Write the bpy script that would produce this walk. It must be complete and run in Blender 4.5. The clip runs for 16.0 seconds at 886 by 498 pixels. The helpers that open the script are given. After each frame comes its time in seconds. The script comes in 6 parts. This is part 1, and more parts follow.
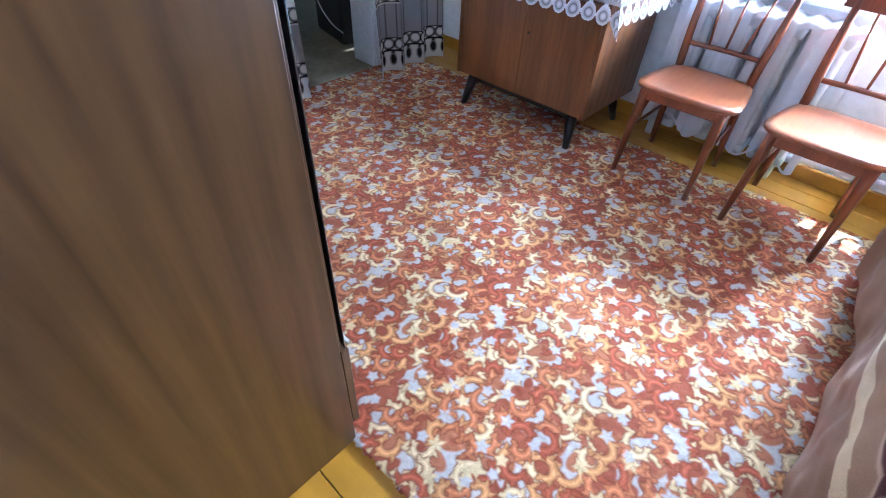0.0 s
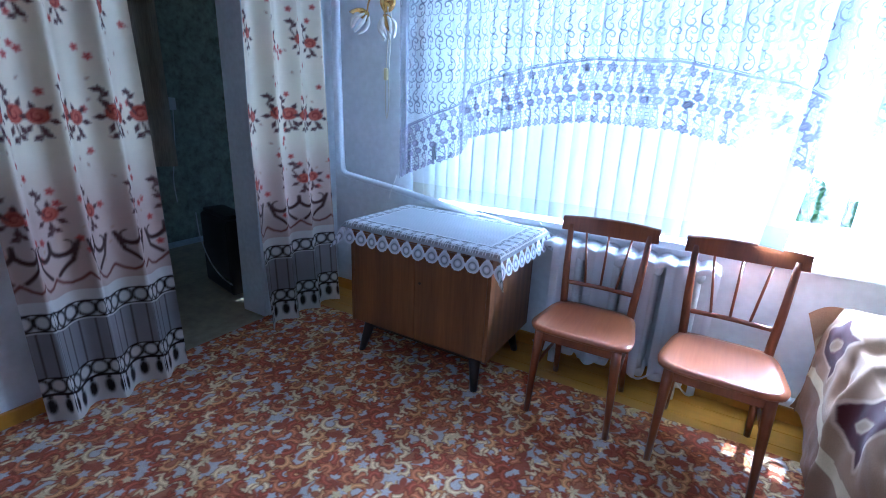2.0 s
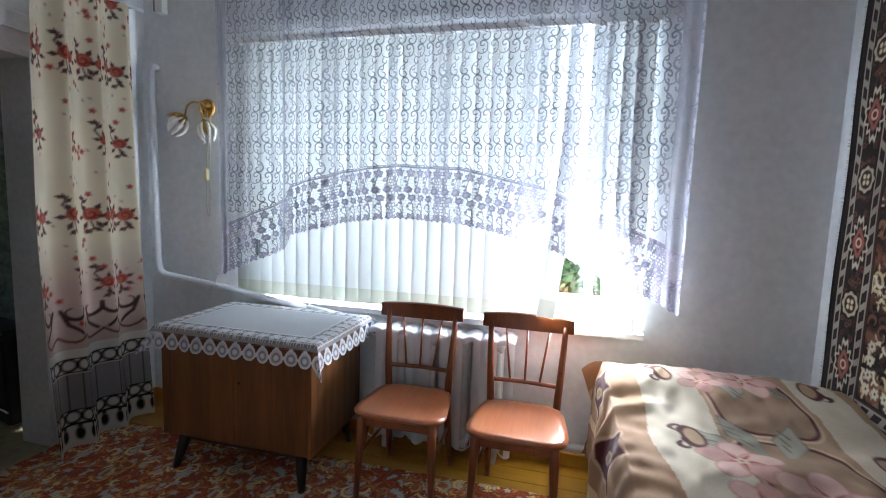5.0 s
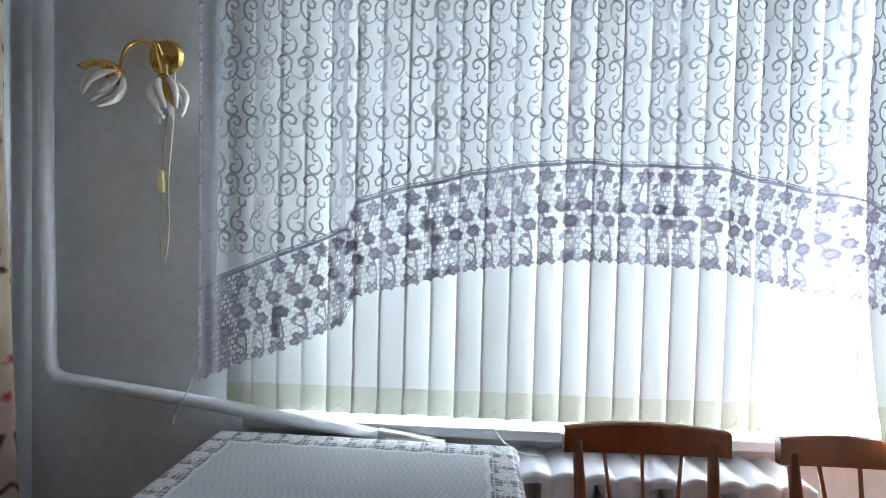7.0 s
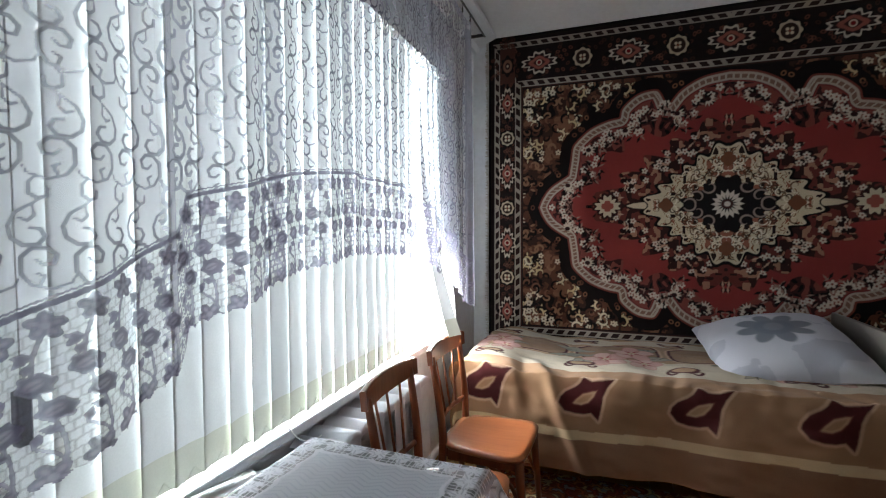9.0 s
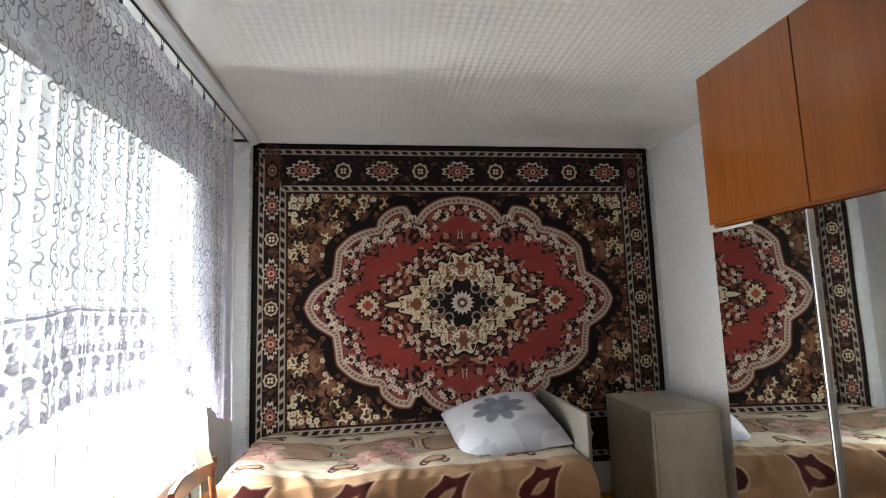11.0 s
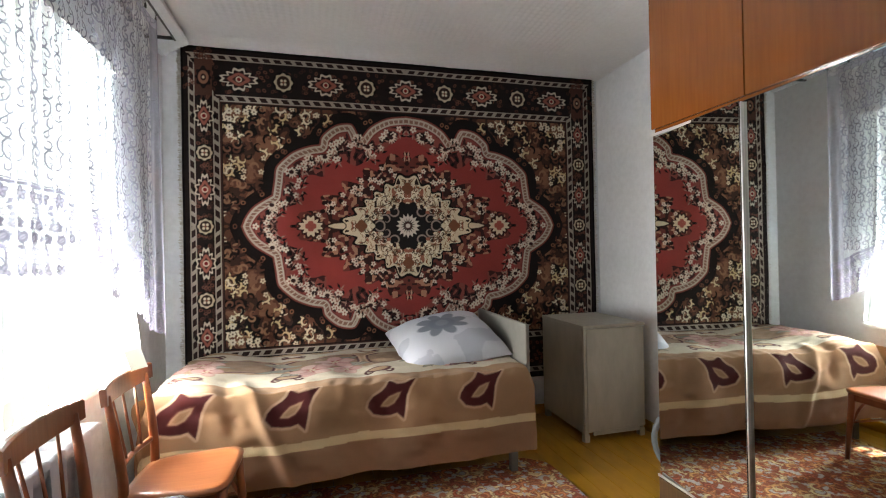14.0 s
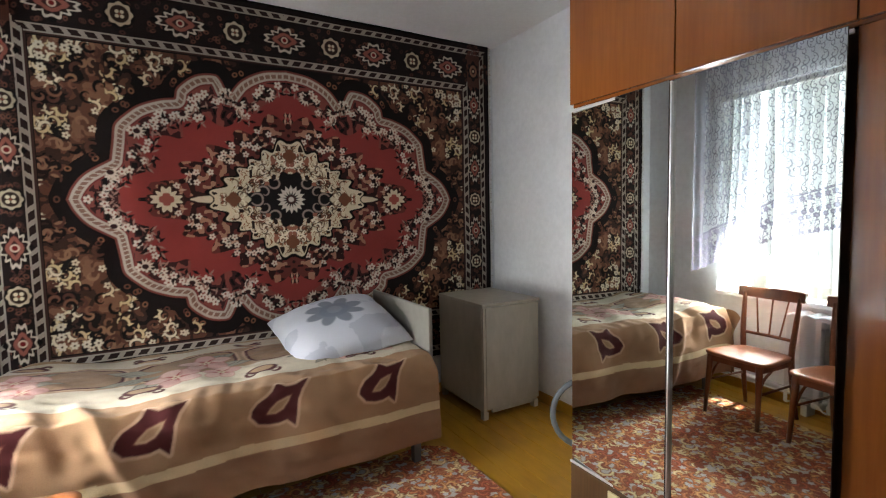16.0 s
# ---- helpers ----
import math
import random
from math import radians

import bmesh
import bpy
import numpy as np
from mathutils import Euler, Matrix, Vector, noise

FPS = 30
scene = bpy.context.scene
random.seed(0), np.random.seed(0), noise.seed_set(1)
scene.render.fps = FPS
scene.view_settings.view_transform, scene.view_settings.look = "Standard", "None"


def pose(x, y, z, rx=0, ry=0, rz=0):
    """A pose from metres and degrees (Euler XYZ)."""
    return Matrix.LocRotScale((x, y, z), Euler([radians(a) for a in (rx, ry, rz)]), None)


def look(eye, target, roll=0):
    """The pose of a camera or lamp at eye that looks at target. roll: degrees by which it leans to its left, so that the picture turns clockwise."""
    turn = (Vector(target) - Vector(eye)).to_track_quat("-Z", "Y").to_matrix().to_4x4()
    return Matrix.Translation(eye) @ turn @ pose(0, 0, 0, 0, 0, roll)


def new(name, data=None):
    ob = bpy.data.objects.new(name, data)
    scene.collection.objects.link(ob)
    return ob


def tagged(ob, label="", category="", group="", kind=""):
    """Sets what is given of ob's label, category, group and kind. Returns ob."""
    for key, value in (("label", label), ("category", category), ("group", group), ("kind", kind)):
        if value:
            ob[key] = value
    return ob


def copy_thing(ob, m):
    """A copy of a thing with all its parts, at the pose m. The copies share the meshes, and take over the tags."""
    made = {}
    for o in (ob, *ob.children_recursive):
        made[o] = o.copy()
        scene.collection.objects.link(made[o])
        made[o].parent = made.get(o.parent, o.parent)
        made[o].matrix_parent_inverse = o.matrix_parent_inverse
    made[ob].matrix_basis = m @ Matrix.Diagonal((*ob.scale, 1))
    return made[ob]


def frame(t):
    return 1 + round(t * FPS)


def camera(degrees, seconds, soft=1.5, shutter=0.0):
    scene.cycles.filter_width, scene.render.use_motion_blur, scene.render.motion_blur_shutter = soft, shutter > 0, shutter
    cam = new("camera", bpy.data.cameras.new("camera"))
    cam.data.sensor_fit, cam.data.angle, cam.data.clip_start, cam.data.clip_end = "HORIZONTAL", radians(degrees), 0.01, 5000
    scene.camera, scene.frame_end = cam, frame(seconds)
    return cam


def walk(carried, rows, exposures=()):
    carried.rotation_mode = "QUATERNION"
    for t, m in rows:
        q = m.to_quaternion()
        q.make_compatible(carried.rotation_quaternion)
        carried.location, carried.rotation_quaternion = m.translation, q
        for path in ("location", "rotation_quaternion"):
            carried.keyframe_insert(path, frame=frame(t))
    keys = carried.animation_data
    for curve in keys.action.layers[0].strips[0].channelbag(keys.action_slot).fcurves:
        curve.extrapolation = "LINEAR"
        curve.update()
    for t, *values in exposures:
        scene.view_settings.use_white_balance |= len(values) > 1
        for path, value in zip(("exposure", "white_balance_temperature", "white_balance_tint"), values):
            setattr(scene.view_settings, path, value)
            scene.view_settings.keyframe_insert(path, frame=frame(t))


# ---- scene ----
cam = camera(87.5, 16.0, soft=1.0)
PATH = [
    (0, (-0.096, 0.137, 1.226), (-1.068, 1.241, -0.129), 3.2),
    (0.5, (-0.1, 0.155, 1.357), (-1.219, 1.389, 0.25), 3.3),
    (1, (-0.109, 0.202, 1.369), (-1.258, 1.583, 0.488), 3.0),
    (1.5, (-0.183, 0.311, 1.366), (-1.281, 1.817, 0.64), 2.7),
    (2, (-0.221, 0.373, 1.345), (-1.19, 2.016, 0.745), 2.4),
    (2.5, (-0.206, 0.388, 1.34), (-1.005, 2.154, 0.846), 2.2),
    (3, (-0.096, 0.356, 1.319), (-0.78, 2.192, 0.914), 1.9),
    (3.5, (0.022, 0.275, 1.329), (-0.655, 2.128, 1.004), 1.9),
    (4, (0.081, 0.162, 1.386), (-0.6, 2.022, 1.104), 2.0),
    (4.2, (0.08, 0.151, 1.397), (-0.566, 2.024, 1.121), 2.0),
    (6.3, (-0.493, 0.996, 1.389), (-0.769, 2.975, 1.307), 1.4),
    (6.5, (-0.659, 1.1, 1.359), (-0.901, 3.084, 1.288), 1.3),
    (7, (-1.102, 1.325, 1.346), (-1.208, 3.321, 1.293), 1.4),
    (7.5, (-1.482, 1.604, 1.349), (-1.237, 3.589, 1.323), 1.7),
    (8, (-1.805, 1.734, 1.377), (-0.954, 3.542, 1.305), 1.4),
    (8.5, (-1.904, 1.844, 1.319), (-0.462, 3.229, 1.265), 0.6),
    (9, (-2.128, 1.816, 1.369), (-0.248, 2.495, 1.29), -0.2),
    (9.5, (-2.26, 1.794, 1.382), (-0.267, 1.966, 1.343), -1.0),
    (10, (-2.279, 1.78, 1.447), (-0.283, 1.72, 1.552), -1.2),
    (10.2, (-2.291, 1.749, 1.525), (-0.301, 1.639, 1.68), -1.4),
    (12.3, (-2.224, 1.736, 1.558), (-0.276, 1.301, 1.688), -1.4),
    (12.5, (-2.222, 1.733, 1.547), (-0.276, 1.288, 1.668), -1.3),
    (13, (-2.229, 1.748, 1.522), (-0.289, 1.275, 1.633), -1.2),
    (13.5, (-2.229, 1.77, 1.45), (-0.297, 1.262, 1.538), -1.2),
    (14, (-2.238, 1.771, 1.327), (-0.304, 1.259, 1.34), -1.1),
    (14.5, (-2.245, 1.767, 1.291), (-0.301, 1.298, 1.246), -1.1),
    (15, (-2.212, 1.776, 1.349), (-0.261, 1.341, 1.272), -1.1),
    (15.5, (-2.097, 1.757, 1.392), (-0.181, 1.193, 1.289), -1.0),
    (16, (-1.953, 1.776, 1.394), (-0.217, 0.793, 1.256), -1.2),
]
EXPOSURES = [
    (0.0, 2.5, 4700, 10), (0.5, 2.55, 4700, 10), (1.0, 2.15, 4700, 10), (1.5, 1.85, 4550, 10), (2.0, 1.42, 4300, 10), (2.5, 1.15, 4400, 10), (3.5, 0.97, 5100, 10), (4.2, 0.95, 5800, 10),
    (6.3, 0.65, 6000, 10), (8.0, 0.38, 6200, 10), (9.0, 0.25, 6400, 10), (10.0, 0.85, 6800, 10), (12.5, 1.2, 6900, 10), (14.5, 1.2, 6900, 10), (16.0, 1.15, 6700, 10),
]
walk(cam, [(t, look(eye, target, roll)) for t, eye, target, roll in PATH], EXPOSURES)

# world, sun, sky light, exposure
world = bpy.data.worlds.new("sky")
scene.world = world
world.use_nodes = True
wn, wl = world.node_tree.nodes, world.node_tree.links
sky = wn.new("ShaderNodeTexSky")
sky.sky_type = "NISHITA"
sky.sun_disc = False
sky.sun_elevation = radians(60)
sky.sun_rotation = radians(-12)
wn["Background"].inputs["Strength"].default_value = 0.12
wl.new(sky.outputs["Color"], wn["Background"].inputs["Color"])

sun = new("sun", bpy.data.lights.new("sun", "SUN"))
sun.data.energy = 5.0
sun.data.angle = radians(0.6)
sun.data.color = (1.0, 0.94, 0.84)
sun.matrix_world = look((0.5, 5.6, 8.0), (0.0, 2.4, 0.0))

sky_light = new("window_sky_light", bpy.data.lights.new("window_sky_light", "AREA"))
sky_light.data.shape = "RECTANGLE"
sky_light.data.size, sky_light.data.size_y = 1.72, 1.40
sky_light.data.energy = 112
sky_light.data.color = (0.86, 0.94, 1.0)
sky_light.matrix_world = look((-0.90, 3.12, 1.52), (-0.90, 0.0, 1.52))

side_light = new("window_side_light", bpy.data.lights.new("window_side_light", "AREA"))
side_light.data.shape = "RECTANGLE"
side_light.data.size, side_light.data.size_y = 0.46, 1.02
side_light.data.energy = 17
side_light.data.color = (0.86, 0.94, 1.0)
side_light.matrix_world = look((0.20, 3.12, 1.72), (0.20, 0.0, 1.72))

# added room fill lamp in the window's open lower corner, where no slat hangs
corner_fill = new("window_corner_fill", bpy.data.lights.new("window_corner_fill", "AREA"))
corner_fill.data.shape = "RECTANGLE"
corner_fill.data.size, corner_fill.data.size_y = 0.28, 0.24
corner_fill.data.energy = 50
corner_fill.data.color = (0.96, 0.98, 1.0)
corner_fill.matrix_world = look((0.27, 2.97, 0.92), (-0.10, 2.15, 0.98))


# ---- helpers for building ----
def thing(name, x, y, z, label, category, group="", kind="", rz=0.0):
    ob = new(name)
    ob.empty_display_size = 0.1
    ob.matrix_basis = pose(x, y, z, 0, 0, rz)
    return tagged(ob, label, category, group, kind)


def part(name, bm, material, parent=None, label="", smooth=False):
    if isinstance(bm, bmesh.types.BMesh):
        me = bpy.data.meshes.new(name)
        bmesh.ops.recalc_face_normals(bm, faces=bm.faces)
        bm.to_mesh(me)
        bm.free()
    else:
        me = bm
    if material:
        me.materials.append(material)
    if smooth:
        me.polygons.foreach_set("use_smooth", [True] * len(me.polygons))
    ob = new(name, me)
    if parent:
        ob.parent = parent
    if label:
        ob["label"] = label
    return ob


def structure(name, bm, material, label, category, smooth=False):
    return tagged(part(name, bm, material, None, "", smooth), label, category, "", "structure")


def box(bm, x0, x1, y0, y1, z0, z1, bevel=0.0, seg=2):
    r = bmesh.ops.create_cube(bm, size=1.0, matrix=Matrix.Translation(((x0 + x1) / 2, (y0 + y1) / 2, (z0 + z1) / 2)) @ Matrix.Diagonal((x1 - x0, y1 - y0, z1 - z0, 1)))
    if bevel:
        vs = set(r["verts"])
        es = [e for e in bm.edges if e.verts[0] in vs and e.verts[1] in vs]
        bmesh.ops.bevel(bm, geom=es, offset=bevel, segments=seg, affect="EDGES", profile=0.5)
    return bm


def boxes(*items, bevel=0.0):
    bm = bmesh.new()
    for it in items:
        box(bm, *it, bevel=bevel)
    return bm


def rod(bm, a, b, r0, r1=None, n=12):
    a, b = Vector(a), Vector(b)
    q = (b - a).to_track_quat("Z", "Y").to_matrix().to_4x4()
    bmesh.ops.create_cone(bm, cap_ends=True, segments=n, radius1=r0, radius2=r0 if r1 is None else r1, depth=(b - a).length, matrix=Matrix.Translation((a + b) / 2) @ q)
    return bm


def tube(bm, pts, r, n=8):
    """A round tube along points, with rounded joints."""
    pts = [Vector(p) for p in pts]
    rs = r if isinstance(r, (list, tuple)) else [r] * len(pts)
    rings = []
    side = None
    for i, p in enumerate(pts):
        d = (pts[min(i + 1, len(pts) - 1)] - pts[max(i - 1, 0)]).normalized()
        if side is None:
            side = d.orthogonal().normalized()
        side = (side - d * side.dot(d)).normalized()
        up = d.cross(side)
        rings.append([bm.verts.new(p + (side * math.cos(2 * math.pi * k / n) + up * math.sin(2 * math.pi * k / n)) * rs[i]) for k in range(n)])
    for a, b in zip(rings, rings[1:]):
        for k in range(n):
            bm.faces.new((a[k], a[(k + 1) % n], b[(k + 1) % n], b[k]))
    bm.faces.new(rings[0][::-1])
    bm.faces.new(rings[-1])
    return bm


def curve_points(ctrl, n=8):
    """Catmull-Rom points through ctrl."""
    c = [Vector(p) for p in ctrl]
    c = [c[0] * 2 - c[1]] + c + [c[-1] * 2 - c[-2]]
    out = []
    for i in range(1, len(c) - 2):
        for k in range(n):
            t = k / n
            out.append(0.5 * (2 * c[i] + (c[i + 1] - c[i - 1]) * t + (2 * c[i - 1] - 5 * c[i] + 4 * c[i + 1] - c[i + 2]) * t * t + (3 * c[i] - c[i - 1] - 3 * c[i + 1] + c[i + 2]) * t ** 3))
    return out + [c[-2]]


def sheet(name, X, Y, Z, col=None, keep=None):
    """A mesh grid from arrays of the same shape; col: rgba per vertex; keep: mask of vertices that stay."""
    nv, nu = X.shape
    me = bpy.data.meshes.new(name)
    co = np.stack([X, Y, Z], -1).reshape(-1, 3).astype(np.float32)
    i = np.arange(nv * nu).reshape(nv, nu)
    q = np.stack([i[:-1, :-1], i[:-1, 1:], i[1:, 1:], i[1:, :-1]], -1).reshape(-1, 4)
    if keep is not None:
        k = keep.reshape(-1)
        q = q[k[q].all(1)]
        used = np.zeros(nv * nu, bool)
        used[q.reshape(-1)] = True
        remap = np.cumsum(used) - 1
        co, q = co[used], remap[q]
        if col is not None:
            col = col.reshape(-1, 4)[used]
    me.vertices.add(len(co))
    me.vertices.foreach_set("co", co.reshape(-1))
    me.loops.add(q.size)
    me.loops.foreach_set("vertex_index", q.reshape(-1).astype(np.int32))
    me.polygons.add(len(q))
    me.polygons.foreach_set("loop_start", np.arange(0, q.size, 4, dtype=np.int32))
    me.polygons.foreach_set("use_smooth", np.ones(len(q), bool))
    me.update(calc_edges=True)
    if col is not None:
        at = me.color_attributes.new("weave", "FLOAT_COLOR", "POINT")
        at.data.foreach_set("color", np.ascontiguousarray(col, dtype=np.float32).reshape(-1))
    me.validate()
    return me


# ---- materials ----
def srgb(r, g, b):
    return tuple(((c / 255) / 12.92 if c / 255 < 0.04045 else (((c / 255) + 0.055) / 1.055) ** 2.4) for c in (r, g, b))


def surface(name, base, rough=0.5, metal=0.0, vary=0.15, big=1.5, fine=40.0, bump=0.15, bump_dist=0.002, stretch=(1, 1, 1), dark=None, coat=0.0):
    """Colour with slow stains and fine grain, and a fine relief."""
    m = bpy.data.materials.new(name)
    m.use_nodes = True
    n, l = m.node_tree.nodes, m.node_tree.links
    b = n["Principled BSDF"]
    b.inputs["Roughness"].default_value = rough
    b.inputs["Metallic"].default_value = metal
    b.inputs["Coat Weight"].default_value = coat
    b.inputs["Coat Roughness"].default_value = 0.08
    tc = n.new("ShaderNodeTexCoord")
    mp = n.new("ShaderNodeMapping")
    mp.inputs["Scale"].default_value = stretch
    l.new(tc.outputs["Object"], mp.inputs["Vector"])
    n1 = n.new("ShaderNodeTexNoise")
    n1.inputs["Scale"].default_value = big
    n1.inputs["Detail"].default_value = 5
    n2 = n.new("ShaderNodeTexNoise")
    n2.inputs["Scale"].default_value = fine
    n2.inputs["Detail"].default_value = 4
    l.new(mp.outputs["Vector"], n1.inputs["Vector"])
    l.new(mp.outputs["Vector"], n2.inputs["Vector"])
    add = n.new("ShaderNodeMath")
    add.operation = "ADD"
    l.new(n1.outputs["Fac"], add.inputs[0])
    l.new(n2.outputs["Fac"], add.inputs[1])
    ramp = n.new("ShaderNodeMapRange")
    ramp.inputs["From Min"].default_value = 0.7
    ramp.inputs["From Max"].default_value = 1.3
    l.new(add.outputs[0], ramp.inputs["Value"])
    mix = n.new("ShaderNodeMix")
    mix.data_type = "RGBA"
    lo = dark or tuple(c * (1 - vary) for c in base)
    mix.inputs["A"].default_value = (*lo, 1)
    mix.inputs["B"].default_value = (*[min(1, c * (1 + vary * 0.5)) for c in base], 1)
    l.new(ramp.outputs["Result"], mix.inputs["Factor"])
    l.new(mix.outputs["Result"], b.inputs["Base Color"])
    bp = n.new("ShaderNodeBump")
    bp.inputs["Strength"].default_value = bump
    bp.inputs["Distance"].default_value = bump_dist
    l.new(n2.outputs["Fac"], bp.inputs["Height"])
    l.new(bp.outputs["Normal"], b.inputs["Normal"])
    return m


def wood(name, base, dark, rough=0.35, axis="z", scale=9.0, coat=0.0):
    """Veneer: long streaks with cathedral rings along one axis."""
    m = surface(name, base, rough, coat=coat, bump=0.05)
    n, l = m.node_tree.nodes, m.node_tree.links
    mix = next(x for x in n if x.bl_idname == "ShaderNodeMix")
    mp = next(x for x in n if x.bl_idname == "ShaderNodeMapping")
    s = [1.0, 1.0, 1.0]
    s["xyz".index(axis)] = 0.06
    mp.inputs["Scale"].default_value = s
    ns = [x for x in n if x.bl_idname == "ShaderNodeTexNoise"]
    ns[0].inputs["Scale"].default_value = scale
    ns[1].inputs["Scale"].default_value = 90
    ns[0].inputs["Distortion"].default_value = 0.6
    w = n.new("ShaderNodeTexWave")
    w.wave_type = "RINGS"
    w.inputs["Scale"].default_value = scale * 0.45
    w.inputs["Distortion"].default_value = 7.0
    w.inputs["Detail"].default_value = 3
    w.inputs["Detail Scale"].default_value = 1.2
    l.new(mp.outputs["Vector"], w.inputs["Vector"])
    add2 = n.new("ShaderNodeMath")
    add2.operation = "MULTIPLY_ADD"
    add2.inputs[1].default_value = 0.42
    ramp = next(x for x in n if x.bl_idname == "ShaderNodeMapRange")
    add = next(x for x in n if x.bl_idname == "ShaderNodeMath" and x != add2)
    l.new(w.outputs["Fac"], add2.inputs[0])
    l.new(add.outputs[0], add2.inputs[2])
    l.new(add2.outputs[0], ramp.inputs["Value"])
    ramp.inputs["From Min"].default_value = 0.75
    ramp.inputs["From Max"].default_value = 1.6
    mix.inputs["A"].default_value = (*dark, 1)
    mix.inputs["B"].default_value = (*base, 1)
    return m


def fabric(name, rough=0.9, fine=350.0, bump=0.35, translucent=0.0, wear=0.18):
    """Cloth coloured by its own weave, with fibre noise, relief and sheen."""
    m = bpy.data.materials.new(name)
    m.use_nodes = True
    n, l = m.node_tree.nodes, m.node_tree.links
    b = n["Principled BSDF"]
    b.inputs["Roughness"].default_value = rough
    b.inputs["Specular IOR Level"].default_value = 0.15
    b.inputs["Sheen Weight"].default_value = 0.08
    at = n.new("ShaderNodeVertexColor")
    at.layer_name = "weave"
    tc = n.new("ShaderNodeTexCoord")
    f = n.new("ShaderNodeTexNoise")
    f.inputs["Scale"].default_value = fine
    f.inputs["Detail"].default_value = 3
    g = n.new("ShaderNodeTexNoise")
    g.inputs["Scale"].default_value = 3.0
    g.inputs["Detail"].default_value = 4
    for t in (f, g):
        l.new(tc.outputs["Object"], t.inputs["Vector"])
    s = n.new("ShaderNodeMath")
    s.operation = "ADD"
    l.new(f.outputs["Fac"], s.inputs[0])
    l.new(g.outputs["Fac"], s.inputs[1])
    r = n.new("ShaderNodeMapRange")
    r.inputs["From Min"].default_value, r.inputs["From Max"].default_value = 0.6, 1.4
    r.inputs["To Min"].default_value, r.inputs["To Max"].default_value = 1 - wear * 1.5, 1 + wear
    l.new(s.outputs[0], r.inputs["Value"])
    v = n.new("ShaderNodeVectorMath")
    v.operation = "SCALE"
    l.new(at.outputs["Color"], v.inputs[0])
    l.new(r.outputs["Result"], v.inputs["Scale"])
    l.new(v.outputs["Vector"], b.inputs["Base Color"])
    bp = n.new("ShaderNodeBump")
    bp.inputs["Strength"].default_value = bump
    bp.inputs["Distance"].default_value = 0.002
    l.new(f.outputs["Fac"], bp.inputs["Height"])
    l.new(bp.outputs["Normal"], b.inputs["Normal"])
    if translucent:
        t = n.new("ShaderNodeBsdfTranslucent")
        l.new(v.outputs["Vector"], t.inputs["Color"])
        mx = n.new("ShaderNodeMixShader")
        mx.inputs["Fac"].default_value = translucent
        l.new(b.outputs["BSDF"], mx.inputs[1])
        l.new(t.outputs["BSDF"], mx.inputs[2])
        l.new(mx.outputs["Shader"], n["Material Output"].inputs["Surface"])
    return m


def sheer(name, thread):
    """Net cloth: the weave's alpha says how much thread covers the air."""
    m = bpy.data.materials.new(name)
    m.use_nodes = True
    n, l = m.node_tree.nodes, m.node_tree.links
    b = n["Principled BSDF"]
    b.inputs["Roughness"].default_value = 0.8
    b.inputs["Specular IOR Level"].default_value = 0.2
    at = n.new("ShaderNodeVertexColor")
    at.layer_name = "weave"
    l.new(at.outputs["Color"], b.inputs["Base Color"])
    t = n.new("ShaderNodeBsdfTranslucent")
    l.new(at.outputs["Color"], t.inputs["Color"])
    body = n.new("ShaderNodeMixShader")
    body.inputs["Fac"].default_value = thread
    l.new(b.outputs["BSDF"], body.inputs[1])
    l.new(t.outputs["BSDF"], body.inputs[2])
    air = n.new("ShaderNodeBsdfTransparent")
    mx = n.new("ShaderNodeMixShader")
    l.new(at.outputs["Alpha"], mx.inputs["Fac"])
    l.new(air.outputs["BSDF"], mx.inputs[1])
    l.new(body.outputs["Shader"], mx.inputs[2])
    l.new(mx.outputs["Shader"], n["Material Output"].inputs["Surface"])
    return m


def translucent_plain(name, base, share=0.6):
    m = surface(name, base, 0.75, vary=0.06, fine=260, bump=0.1)
    n, l = m.node_tree.nodes, m.node_tree.links
    mix = next(x for x in n if x.bl_idname == "ShaderNodeMix")
    t = n.new("ShaderNodeBsdfTranslucent")
    l.new(mix.outputs["Result"], t.inputs["Color"])
    mx = n.new("ShaderNodeMixShader")
    mx.inputs["Fac"].default_value = share
    l.new(n["Principled BSDF"].outputs["BSDF"], mx.inputs[1])
    l.new(t.outputs["BSDF"], mx.inputs[2])
    l.new(mx.outputs["Shader"], n["Material Output"].inputs["Surface"])
    return m


def glass(name):
    m = bpy.data.materials.new(name)
    m.use_nodes = True
    b = m.node_tree.nodes["Principled BSDF"]
    b.inputs["Transmission Weight"].default_value = 1.0
    b.inputs["Roughness"].default_value = 0.0
    b.inputs["IOR"].default_value = 1.45
    return m


def mirror(name):
    m = bpy.data.materials.new(name)
    m.use_nodes = True
    b = m.node_tree.nodes["Principled BSDF"]
    b.inputs["Base Color"].default_value = (0.78, 0.82, 0.80, 1)
    b.inputs["Metallic"].default_value = 1.0
    b.inputs["Roughness"].default_value = 0.015
    return m


M_WALL = surface("whitewash_bluish", (0.77, 0.80, 0.83), 0.85, vary=0.10, big=2.2, fine=26, bump=0.35, bump_dist=0.004)
M_WALL_S = surface("whitewash_white", (0.82, 0.83, 0.84), 0.8, vary=0.08, big=2.0, fine=30, bump=0.3, bump_dist=0.003)
M_CEIL = surface("foam_tile_white", (0.83, 0.83, 0.82), 0.55, vary=0.06, bump=0.1)
M_FLOOR = surface("ochre_floor_paint", (0.50, 0.245, 0.020), 0.28, vary=0.22, big=3.0, fine=22, bump=0.12, bump_dist=0.002, stretch=(0.3, 1, 1))
M_WHITE = surface("white_gloss_paint", (0.76, 0.78, 0.80), 0.35, vary=0.08, bump=0.08)
